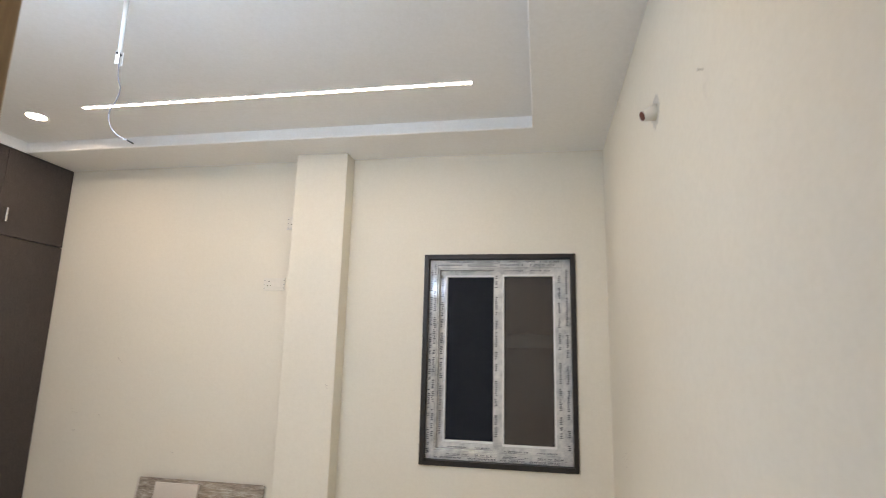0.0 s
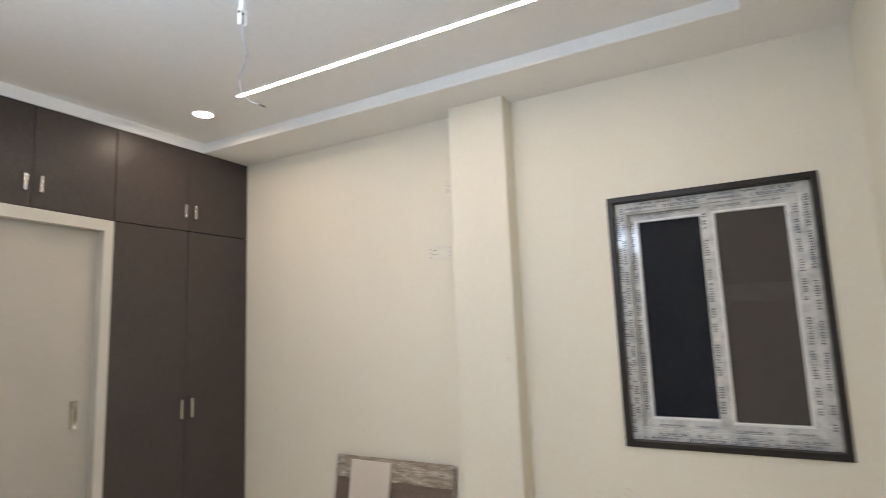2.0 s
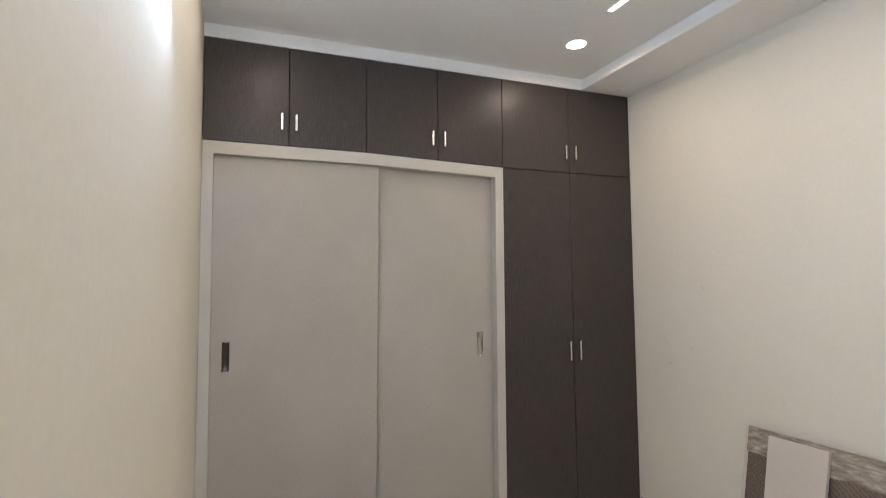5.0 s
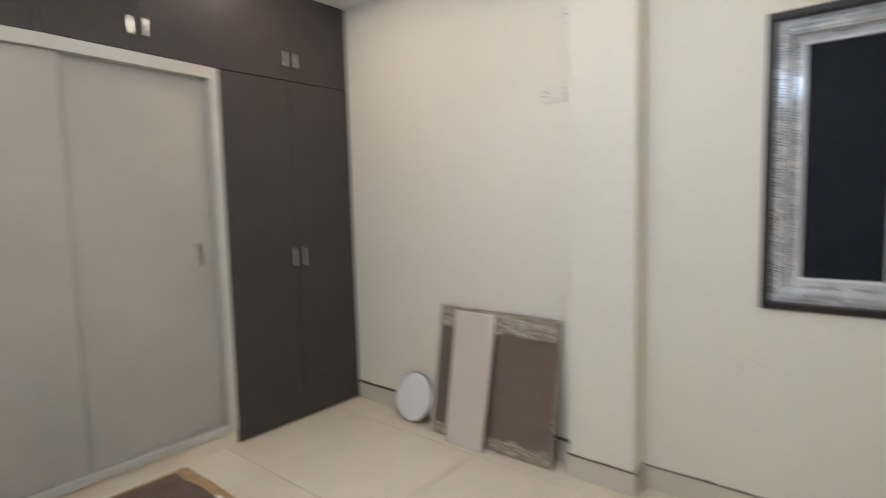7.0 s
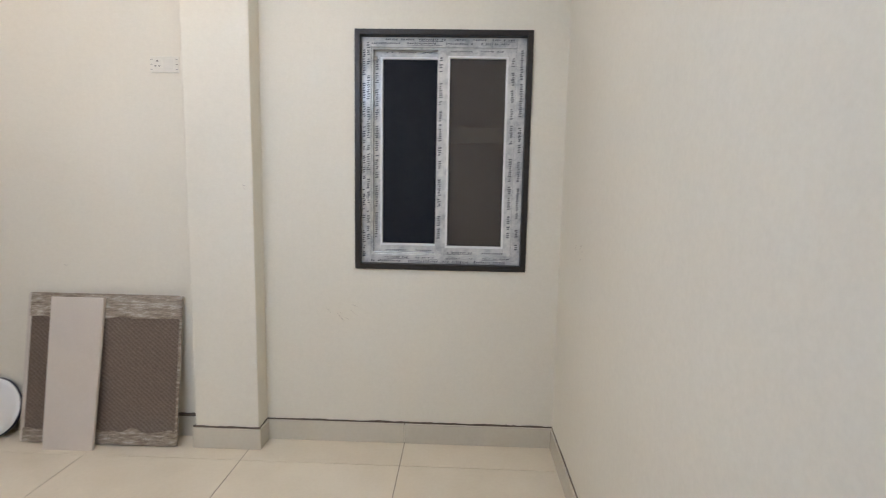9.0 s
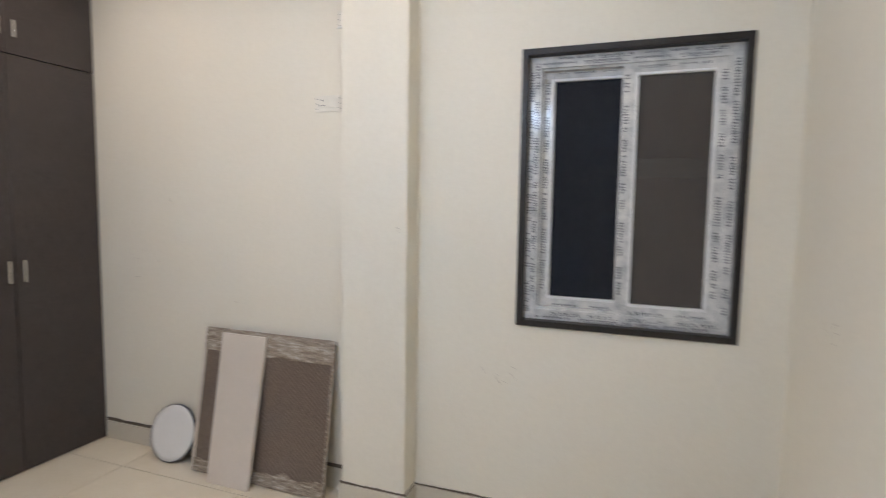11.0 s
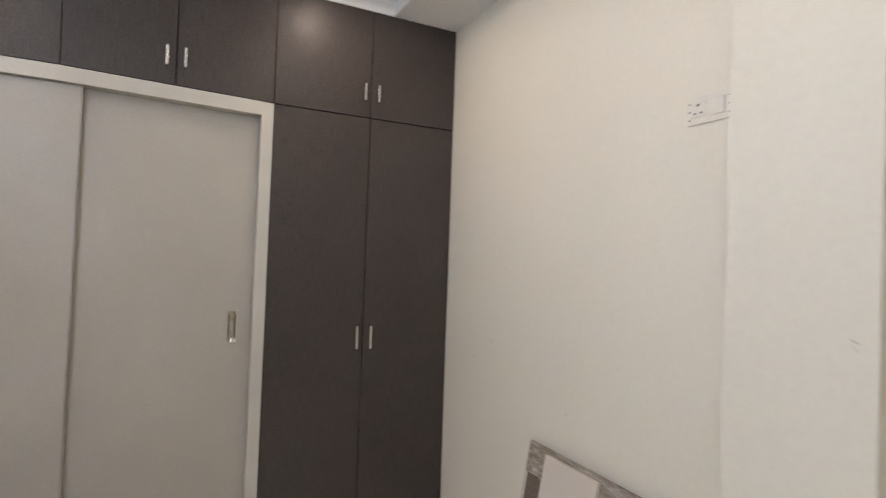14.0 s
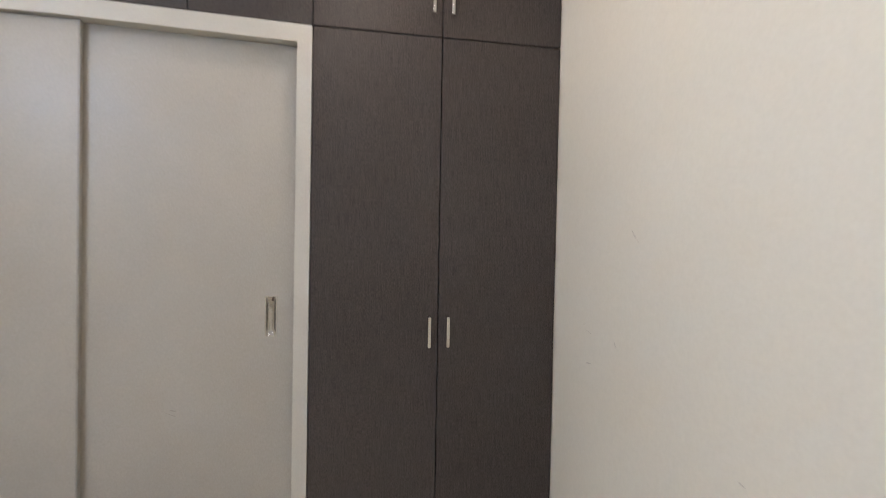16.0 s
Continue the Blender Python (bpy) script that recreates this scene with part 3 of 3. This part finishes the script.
def downlight(x, y):
    u = thing("downlight", (x, y, TRAY), "lit round recessed LED downlight with a white rim", "ceiling light")
    bm = bmesh.new()
    n = 40
    rows = [(0.060, 0.0), (0.060, -0.004), (0.057, -0.006), (0.049, -0.003), (0.047, 0.0)]
    rings = [[bm.verts.new((x + r * math.cos(2 * math.pi * k / n), y + r * math.sin(2 * math.pi * k / n), TRAY + z)) for k in range(n)] for r, z in rows]
    for a, b in zip(rings, rings[1:]):
        for k in range(n):
            bm.faces.new((a[k], a[(k + 1) % n], b[(k + 1) % n], b[k]))
    part("rim", bm, WHITE_METAL, u, "", True)
    part("diffuser", add_cyl(bmesh.new(), (x, y, TRAY - 0.002), (x, y, TRAY + 0.002), 0.048, sides=40), SPOT, u, "glowing white diffuser")


downlight(0.427, -0.709)


def batten_lamp():
    """A slim batten: thin back plate, D-shaped opal tube over its whole depth, moulded end caps."""
    x0, x1, z = 1.385, 2.50, 2.252
    u = thing("batten_lamp", ((x0 + x1) / 2, SOUTH, z), "lit cool white LED batten fixed high on the wall", "wall light")
    part("housing", box((x0, SOUTH, z - 0.019), (x1, SOUTH + 0.007, z + 0.019), 0.0015, 1), WHITE_METAL, u, "white metal back plate")

    def dee(xa, xb, half, y_base, deep, n=14):
        bm = bmesh.new()
        ends = [[bm.verts.new((x, y_base + deep * math.sin(math.pi * k / n) ** 0.8, z - half * math.cos(math.pi * k / n))) for k in range(n + 1)] for x in (xa, xb)]
        for k in range(n):
            bm.faces.new((ends[0][k], ends[0][k + 1], ends[1][k + 1], ends[1][k]))
        bm.faces.new((ends[0][0], ends[1][0], ends[1][n], ends[0][n]))
        bm.faces.new(ends[0])
        bm.faces.new(ends[1][::-1])
        bmesh.ops.recalc_face_normals(bm, faces=bm.faces)
        return bm
    part("diffuser", dee(x0 + 0.0085, x1 - 0.0085, 0.0165, SOUTH + 0.0075, 0.031), COOL, u, "glowing cool white tube")
    for x in (x0, x1 - 0.008):
        part("end_cap", dee(x, x + 0.008, 0.0185, SOUTH + 0.0072, 0.0335), WHITE_METAL, u)


batten_lamp()


# ---- things in the ceiling and on the walls ----
def fan_rod():
    top, end = Vector((1.717, -1.548, TRAY)), Vector((1.738, -1.565, 2.535))
    u = thing("fan_rod", top, "white fan down rod hanging from the ceiling with loose wires", "fan rod")
    bm = add_cyl(bmesh.new(), top, end + Vector((0, 0, 0.05)), 0.0090, sides=20)
    part("rod", bm, WHITE_METAL, u, "", True)
    fork = bmesh.new()
    for s in (-1, 1):
        add_box(fork, (end.x - 0.009, end.y + s * 0.0085 - 0.0025, end.z), (end.x + 0.009, end.y + s * 0.0085 + 0.0025, end.z + 0.056), 0.002, 1)
    part("fork", fork, WHITE_METAL, u, "slotted lower end of the rod")
    part("bolt", add_cyl(bmesh.new(), (end.x, end.y - 0.014, end.z + 0.042), (end.x, end.y + 0.014, end.z + 0.042), 0.004, sides=10), HOLE, u)
    p = end
    low = smooth_line([(p.x, p.y, p.z + 0.06), (p.x + 0.006, p.y, p.z - 0.04), (p.x + 0.018, p.y + 0.005, p.z - 0.09), (p.x + 0.012, p.y, p.z - 0.14),
                       (p.x - 0.004, p.y - 0.004, p.z - 0.18), (p.x + 0.004, p.y, p.z - 0.23), (p.x + 0.035, p.y + 0.004, p.z - 0.265), (p.x + 0.075, p.y + 0.006, p.z - 0.285)], 6)
    part("wire", tube(low[:26], 0.0019, 8), WIRE, u, "grey wire", True)
    low2 = low[24:]
    part("wire", tube(low2, 0.0016, 8), PALE_WIRE, u, "pale grey wire", True)
    a = low[-1]
    part("wire_end", tube([a, a + Vector((0.012, 0, -0.006)), a + Vector((0.026, 0, -0.014))], 0.0026, 8), HOLE, u, "black taped wire end", True)


fan_rod()


def socket_plate(x0, x1, z0, z1, label, sockets):
    u = thing("socket_plate", ((x0 + x1) / 2, 0, z0), label, "wall socket", "wall sockets")
    part("plate", box((x0, -0.006, z0), (x1, 0.002, z1), 0.003, 2), PLASTIC, u)
    for sx in sockets:
        inner = part("socket", box((sx - 0.026, -0.0088, z0 + 0.020), (sx + 0.026, -0.0055, z1 - 0.014), 0.0015, 1), PLASTIC, u)
        cz = (z0 + z1) / 2 + 0.002
        for dx, dz, r in ((0, 0.014, 0.0042), (-0.010, -0.010, 0.0034), (0.010, -0.010, 0.0034)):
            part("pin_hole", add_cyl(bmesh.new(), (sx + dx, -0.0094, cz + dz), (sx + dx, -0.0075, cz + dz), r, sides=12), HOLE, inner)
    for sx in (x0 + 0.007, x1 - 0.007):
        for k in (0.2, 0.5, 0.8):
            zc = z0 + k * (z1 - z0)
            part("clip_slot", box((sx - 0.0035, -0.0068, zc - 0.002), (sx + 0.0035, -0.0055, zc + 0.002)), SHADE_AND_TRIM, u)
    return u


plate = socket_plate(1.515, 1.658, 1.905, 1.984, "cream modular socket plate with switch on the wall", (1.553,))
part("switch", box((1.597, -0.0098, 1.922), (1.638, -0.0055, 1.972), 0.002, 1), PLASTIC, plate, "white rocker switch")
upper = socket_plate(1.642, 1.722, 2.292, 2.375, "small cream socket plate beside the pillar", (1.682,))
part("wire", tube(smooth_line([(1.655, -0.010, 2.300), (1.650, -0.024, 2.288), (1.672, -0.030, 2.292), (1.690, -0.018, 2.302)], 6), 0.0022, 8), WHITE_METAL, upper, "loose white wire", True)


def pipe_outlet():
    y, z = -1.40, 2.325
    u = thing("pipe_outlet", (EAST, y, z), "cut white pipe stub with a rusty mouth in patched plaster", "pipe")
    bm = bmesh.new()
    n = 30
    vs = [bm.verts.new((EAST - 0.001, y + (0.055 + 0.018 * noise.noise((k * 0.7, 3, 1))) * math.cos(2 * math.pi * k / n), z + (0.05 + 0.018 * noise.noise((k * 0.6, 9, 1))) * math.sin(2 * math.pi * k / n))) for k in range(n)]
    bm.faces.new(vs[::-1])
    ext = bmesh.ops.extrude_face_region(bm, geom=bm.faces[:])
    bmesh.ops.translate(bm, verts=[v for v in ext["geom"] if isinstance(v, bmesh.types.BMVert)], vec=(0.004, 0, 0))
    part("patch", bm, PLASTER, u, "rough patched plaster")
    a = Vector((EAST + 0.01, y, z))
    b = Vector((EAST - 0.044, y - 0.014, z - 0.020))
    d = (b - a).normalized()
    part("pipe", add_cyl(bmesh.new(), a, b, 0.028, 0.0175, sides=24), PLASTIC, u, "", True)
    part("mouth", add_cyl(bmesh.new(), b - d * 0.004, b + d * 0.0012, 0.0148, sides=24), PIPE_RED, u, "dark rusty mouth")
    return u


pipe_outlet()


def wall_patch():
    y, z = -1.894, 2.165
    u = thing("wall_nail", (EAST, y, z), "steel nail in a smoothed oval of filler on the wall", "nail")
    bm = bmesh.new()
    n = 26
    vs = [bm.verts.new((EAST - 0.0006, y - 0.013 + 0.026 * math.cos(2 * math.pi * k / n) * (1 + 0.15 * noise.noise((k * 0.5, 2, 7))), z - 0.006 + 0.042 * math.sin(2 * math.pi * k / n))) for k in range(n)]
    bm.faces.new(vs[::-1])
    part("filler", bm, FILLER, u, "smoothed grey filler")
    part("nail", add_cyl(add_cyl(bmesh.new(), (EAST + 0.01, y, z + 0.03), (EAST - 0.012, y, z + 0.032), 0.0022, sides=10), (EAST - 0.011, y, z + 0.032), (EAST - 0.0135, y, z + 0.032), 0.0042, sides=12), STEEL, u)


wall_patch()


# ---- loose things along the window wall ----
def lean(bm, y_foot, y_top, height):
    """Tilts an upright built at y 0 so that its foot stands at y_foot and its top meets y_top."""
    a = math.asin((y_top - y_foot) / height)
    bmesh.ops.transform(bm, verts=bm.verts, matrix=Matrix.Translation((0, y_foot, 0)) @ Matrix.Rotation(-a, 4, "X"))
    return bm


def film_sheet(x0, x1, z0, z1, y, depth, seed, nx=70, nz=14, ragged=0.012):
    """A crumpled skin of film with thickness, one long edge ragged."""
    bm = bmesh.new()
    grid = []
    for j in range(nz + 1):
        row = []
        for i in range(nx + 1):
            u, v = i / nx, j / nz
            x, z = x0 + u * (x1 - x0), z0 + v * (z1 - z0)
            z += ragged * noise.noise((u * 9, seed, 0)) * (1 - v if ragged > 0 else v)
            d = depth * (0.5 + 0.5 * noise.noise((x * 28 + z * 6, seed * 3.1, z * 120)) + 0.3 * noise.noise((x * 90, seed, z * 210)))
            row.append(bm.verts.new((x, y - max(d, 0.0005), z)))
        grid.append(row)
    for j in range(nz):
        for i in range(nx):
            bm.faces.new((grid[j][i], grid[j][i + 1], grid[j + 1][i + 1], grid[j + 1][i]))
    return bm


H_BOARD = 0.785


def skew(bm, x0=0.796, x1=1.632):
    """The wrapped board narrows a little towards its top."""
    for v in bm.verts:
        v.co.x += (0.008 + 0.014 * (x1 - v.co.x) / (x1 - x0)) * v.co.z / H_BOARD
    return bm


FOOT, TOP = -0.140, -0.026


def wrapped_board():
    x0, x1 = 0.796, 1.632
    u = thing("wrapped_board", ((x0 + x1) / 2, FOOT, 0), "brown board wrapped in bubble film leaning on the wall", "board")
    part("board", lean(skew(box((x0 + 0.022, 0.0, 0.012), (x1 - 0.012, 0.018, H_BOARD - 0.006), 0.002, 1)), FOOT, TOP, H_BOARD), BUBBLE, u)
    part("film_band", lean(skew(film_sheet(x0 + 0.018, x1 - 0.008, H_BOARD - 0.124, H_BOARD, 0.0, 0.008, 4)), FOOT, TOP, H_BOARD), CRINKLE, u, "bunched clear film along the top", True)
    part("film_band", lean(skew(film_sheet(x0 + 0.018, x1 - 0.004, 0.006, 0.076, 0.0, 0.010, 11, ragged=-0.035)), FOOT, TOP, H_BOARD), CRINKLE, u, "bunched clear film along the foot", True)
    part("film_edge", lean(skew(box((x0, 0.001, 0.004), (x0 + 0.0215, 0.014, H_BOARD - 0.004), 0.004, 2)), FOOT, TOP, H_BOARD), OFFWHITE, u, "pale film-covered edge")
    part("film_edge", lean(skew(box((x1 - 0.0115, 0.001, 0.004), (x1, 0.016, H_BOARD - 0.004), 0.004, 2)), FOOT, TOP, H_BOARD), CRINKLE, u)


wrapped_board()


def plank():
    u = thing("plank", (1.10, -0.2, 0), "off-white laminated plank leaning on the wrapped board", "plank")
    bm = box((0, 0.0, 0.0), (0.262, 0.018, 0.776), 0.0015, 1)
    for v in bm.verts:
        v.co.x += 0.972 - 0.014 * v.co.z / 0.776 + (0.02 if v.co.x > 0.1 else 0) * v.co.z / 0.776
    part("panel", lean(bm, -0.208, -0.052, 0.776), OFFWHITE, u)


plank()


def disc_lamp():
    cx, r = 0.604, 0.158
    u = thing("round_panel_lamp", (cx, -0.10, 0), "unlit round white LED panel lamp leaning on the skirting", "lamp")
    a = math.radians(-19)
    m = Matrix.Translation((cx, -0.126, 0.002)) @ Matrix.Rotation(a, 4, "X") @ Matrix.Translation((0, 0, r))

    def ring(rows, n=56):
        bm = bmesh.new()
        rings = [[bm.verts.new((q * math.cos(2 * math.pi * k / n), y, q * math.sin(2 * math.pi * k / n))) for k in range(n)] for q, y in rows]
        for p, s in zip(rings, rings[1:]):
            for k in range(n):
                bm.faces.new((p[k], p[(k + 1) % n], s[(k + 1) % n], s[k]))
        return bm, rings
    bm, rings = ring([(0.02, 0.018), (r - 0.004, 0.018), (r, 0.015), (r, 0.003), (r - 0.002, 0.0), (r - 0.0035, -0.001), (r - 0.0045, 0.003)])
    bmesh.ops.recalc_face_normals(bm, faces=bm.faces)
    bmesh.ops.transform(bm, verts=bm.verts, matrix=m)
    part("rim", bm, BLACK_RIM, u, "thin dark blue rim", True)
    bm, rings = ring([(r - 0.0038, 0.004), (r - 0.005, -0.0005), (r - 0.03, -0.003), (0.05, -0.004), (0.001, -0.0042)])
    bmesh.ops.recalc_face_normals(bm, faces=bm.faces)
    bmesh.ops.transform(bm, verts=bm.verts, matrix=m)
    part("diffuser", bm, DISC, u, "white opal face", True)


disc_lamp()


def floor_sheet():
    """A brown sheet on the floor, its edge bound with brown paper that lifts a little."""
    x0, x1, y0, y1 = 0.045, 1.30, -2.25, -1.285
    u = thing("floor_sheet", ((x0 + x1) / 2, (y0 + y1) / 2, 0), "brown sheet with a kraft paper edge lying on the tiles", "floor sheet")
    part("sheet", box((x0 + 0.008, y0, 0.0), (x1, y1 - 0.035, 0.007), 0.002, 1), MAT_BROWN, u)
    bm = bmesh.new()
    n, k = 60, 6
    rows = []
    for i in range(n + 1):
        s = i / n
        x = x0 + s * (x1 - x0)
        wide = 0.075 + 0.02 * noise.noise((s * 6, 0, 3)) - 0.03 * s
        rise = 0.012 + 0.008 * noise.noise((s * 5, 4, 0))
        row = []
        for j in range(k + 1):
            v = j / k
            row.append(bm.verts.new((x, y1 + 0.012 * noise.noise((s * 7, 1, 1)) - v * wide, 0.0015 + rise * math.sin(math.pi * min(1, v * 1.1)) + (0.0075 if v > 0.6 else 0))))
        rows.append(row)
    for a, b in zip(rows, rows[1:]):
        for j in range(k):
            bm.faces.new((a[j], b[j], b[j + 1], a[j + 1]))
    bmesh.ops.recalc_face_normals(bm, faces=bm.faces)
    part("paper_edge", bm, KRAFT, u, "torn kraft paper edging", True)
    part("paper_edge", box((x0 - 0.004, y0, 0.0), (x0 + 0.007, y1 - 0.05, 0.011), 0.003, 2), KRAFT, u)
    part("white_strip", box((x0 + 0.42, y1 - 0.068, 0.0125), (x1 - 0.1, y1 - 0.052, 0.0165), 0.001, 1), DISC, u, "glossy white strip")


floor_sheet()


# ---- scuffs on the paint ----
def scuffs(name, at, axis, seed, count, spread, label, material=SCUFF):
    rng = random.Random(seed)
    bm = bmesh.new()
    for _ in range(count):
        a, b = rng.gauss(0, spread[0]), rng.gauss(0, spread[1])
        ln, wd, tilt = rng.uniform(0.008, 0.035), rng.uniform(0.001, 0.003), rng.uniform(-0.9, 0.2)
        pts = []
        for s, w in ((-1, 0.2), (-0.3, 1), (0.4, 0.8), (1, 0.1), (0.4, -0.8), (-0.3, -1)):
            p, q = s * ln, w * wd
            pts.append((a + p * math.cos(tilt) - q * math.sin(tilt), b + p * math.sin(tilt) + q * math.cos(tilt)))
        if axis == "y":
            bm.faces.new([bm.verts.new((at[0] + p, at[1] - 0.0012, at[2] + q)) for p, q in pts])
        else:
            bm.faces.new([bm.verts.new((at[0] - 0.0012, at[1] + p, at[2] + q)) for p, q in pts])
    bmesh.ops.recalc_face_normals(bm, faces=bm.faces)
    return tagged(link(name, bm, material), label, "scuff marks", kind="stuff")


scuffs("scuff_marks", (2.47, 0, 0.70), "y", 1, 6, (0.05, 0.03), "faint brown scuffs on the wall paint below the window")
scuffs("scuff_marks", (EAST, -0.47, 1.12), "x", 2, 7, (0.04, 0.03), "faint brown scuffs on the bare wall")
scuffs("scuff_marks", (0.60, 0, 1.28), "y", 33, 7, (0.24, 0.26), "few faint brown marks on the wall beside the wardrobe")
scuffs("scuff_marks", (2.02, PIL_Y, 1.31), "y", 8, 2, (0.006, 0.012), "small brown mark on the pillar")
scuffs("smudge_marks", (0.0020, -0.838, 2.384), "x", 41, 5, (0.012, 0.016), "dull finger smudge on the loft cabinet door", SMUDGE)
scuffs("smudge_marks", (0.0020, -1.860, 2.335), "x", 42, 3, (0.010, 0.022), "dull finger smudge on the loft cabinet door", SMUDGE)
scuffs("scuff_marks", (-0.0522, -1.432, 0.803), "x", 43, 2, (0.006, 0.010), "short brown scratch on the sliding door", SHADE_AND_TRIM)
scuffs("scuff_marks", (0.55, 0, 0.20), "y", 21, 9, (0.22, 0.03), "faint brown scuffs above the skirting")


# ---- skirting pieces and floor tiles ----
def skirting(name, runs, label):
    """Each run: start, end on the plan, the outward normal."""
    base = new(name)
    tagged(base, label, "skirting", kind="structure")
    hgt, th = 0.108, 0.011
    for (xa, ya), (xb, yb), (nx, ny) in runs:
        length = math.hypot(xb - xa, yb - ya)
        ux, uy = (xb - xa) / length, (yb - ya) / length
        cuts = [0.0]
        first = (0.42 + 0.795 * 3 - xa) % 0.795 if abs(ux) > 0.5 else 0.4
        c = first if first > 0.05 else first + 0.795
        while c < length - 0.05 and length > 0.5:
            cuts.append(c)
            c += 0.795
        cuts.append(length)
        for a, b in zip(cuts, cuts[1:]):
            a2, b2 = a + (0.0025 if a > 0 else 0), b - (0.0025 if b < length else 0)
            p = (xa + ux * a2, ya + uy * a2)
            q = (xa + ux * b2 + nx * th, ya + uy * b2 + ny * th)
            part("skirting_tile", box((min(p[0], q[0]), min(p[1], q[1]), 0.0), (max(p[0], q[0]), max(p[1], q[1]), hgt), 0.001, 1), SKIRT, base)
        bm = bmesh.new()
        n = max(6, int(length / 0.02))
        prev = None
        for i in range(n + 1):
            s = length * i / n
            top = hgt + (0.018 if xb < 1.8 and ny else 0.009) + 0.0050 * noise.noise((s * 9, xa * 3, ya)) + 0.0035 * noise.noise((s * 45, xa, 2))
            px, py = xa + ux * s + nx * 0.0025, ya + uy * s + ny * 0.0025
            cur = [bm.verts.new((px, py, hgt - 0.01)), bm.verts.new((px, py, top)), bm.verts.new((px - nx * 0.004, py - ny * 0.004, top))]
            if prev:
                bm.faces.new((prev[0], cur[0], cur[1], prev[1]))
                bm.faces.new((prev[1], cur[1], cur[2], prev[2]))
            prev = cur
        bmesh.ops.recalc_face_normals(bm, faces=bm.faces)
        part("gap", bm, GAP, base, "dark ragged gap above the skirting")
    return base


skirting("baseboard", [((0.004, 0.0), (PIL_L - 0.012, 0.0), (0, -1)), ((PIL_L - 0.012, PIL_Y), (PIL_R + 0.012, PIL_Y), (0, -1)),
                       ((PIL_R, PIL_Y), (PIL_R, -0.0115), (1, 0)), ((PIL_L, PIL_Y), (PIL_L, -0.0115), (-1, 0)), ((PIL_R, 0.0), (EAST, 0.0), (0, -1)),
                       ((EAST, SOUTH), (EAST, -0.0115), (-1, 0)), ((0.004, SOUTH), (DOOR_L, SOUTH), (0, 1))],
         "grey cream tile skirting with a dark unfilled gap on top")

JX, JY, PITCH, JOINT = 0.42, -0.24, 0.795, 0.0019
shared = {}


def lay_tiles(x_lo, x_hi, y_lo, y_hi):
    xs = sorted({x_lo, x_hi, *(JX + PITCH * k for k in range(-8, 9) if x_lo < JX + PITCH * k < x_hi)})
    ys = sorted({y_lo, y_hi, *(JY + PITCH * k for k in range(-8, 3) if y_lo < JY + PITCH * k < y_hi)})
    for xa, xb in zip(xs, xs[1:]):
        for ya, yb in zip(ys, ys[1:]):
            key = (round(xb - xa, 4), round(yb - ya, 4))
            if key not in shared:
                hx, hy = (xb - xa) / 2 - JOINT, (yb - ya) / 2 - JOINT
                bm = box((-hx, -hy, -0.012), (hx, hy, 0), 0.0008, 1)
                me = bpy.data.meshes.new("tile")
                bm.to_mesh(me)
                bm.free()
                me.materials.append(FLOOR)
                shared[key] = me
            t = new("tile", shared[key])
            t.location = ((xa + xb) / 2, (ya + yb) / 2, 0)
            t.parent = floor


lay_tiles(-0.02, EAST, SOUTH, 0.0)
lay_tiles(HALL_X0, HALL_X1, HALL_Y, SOUTH)
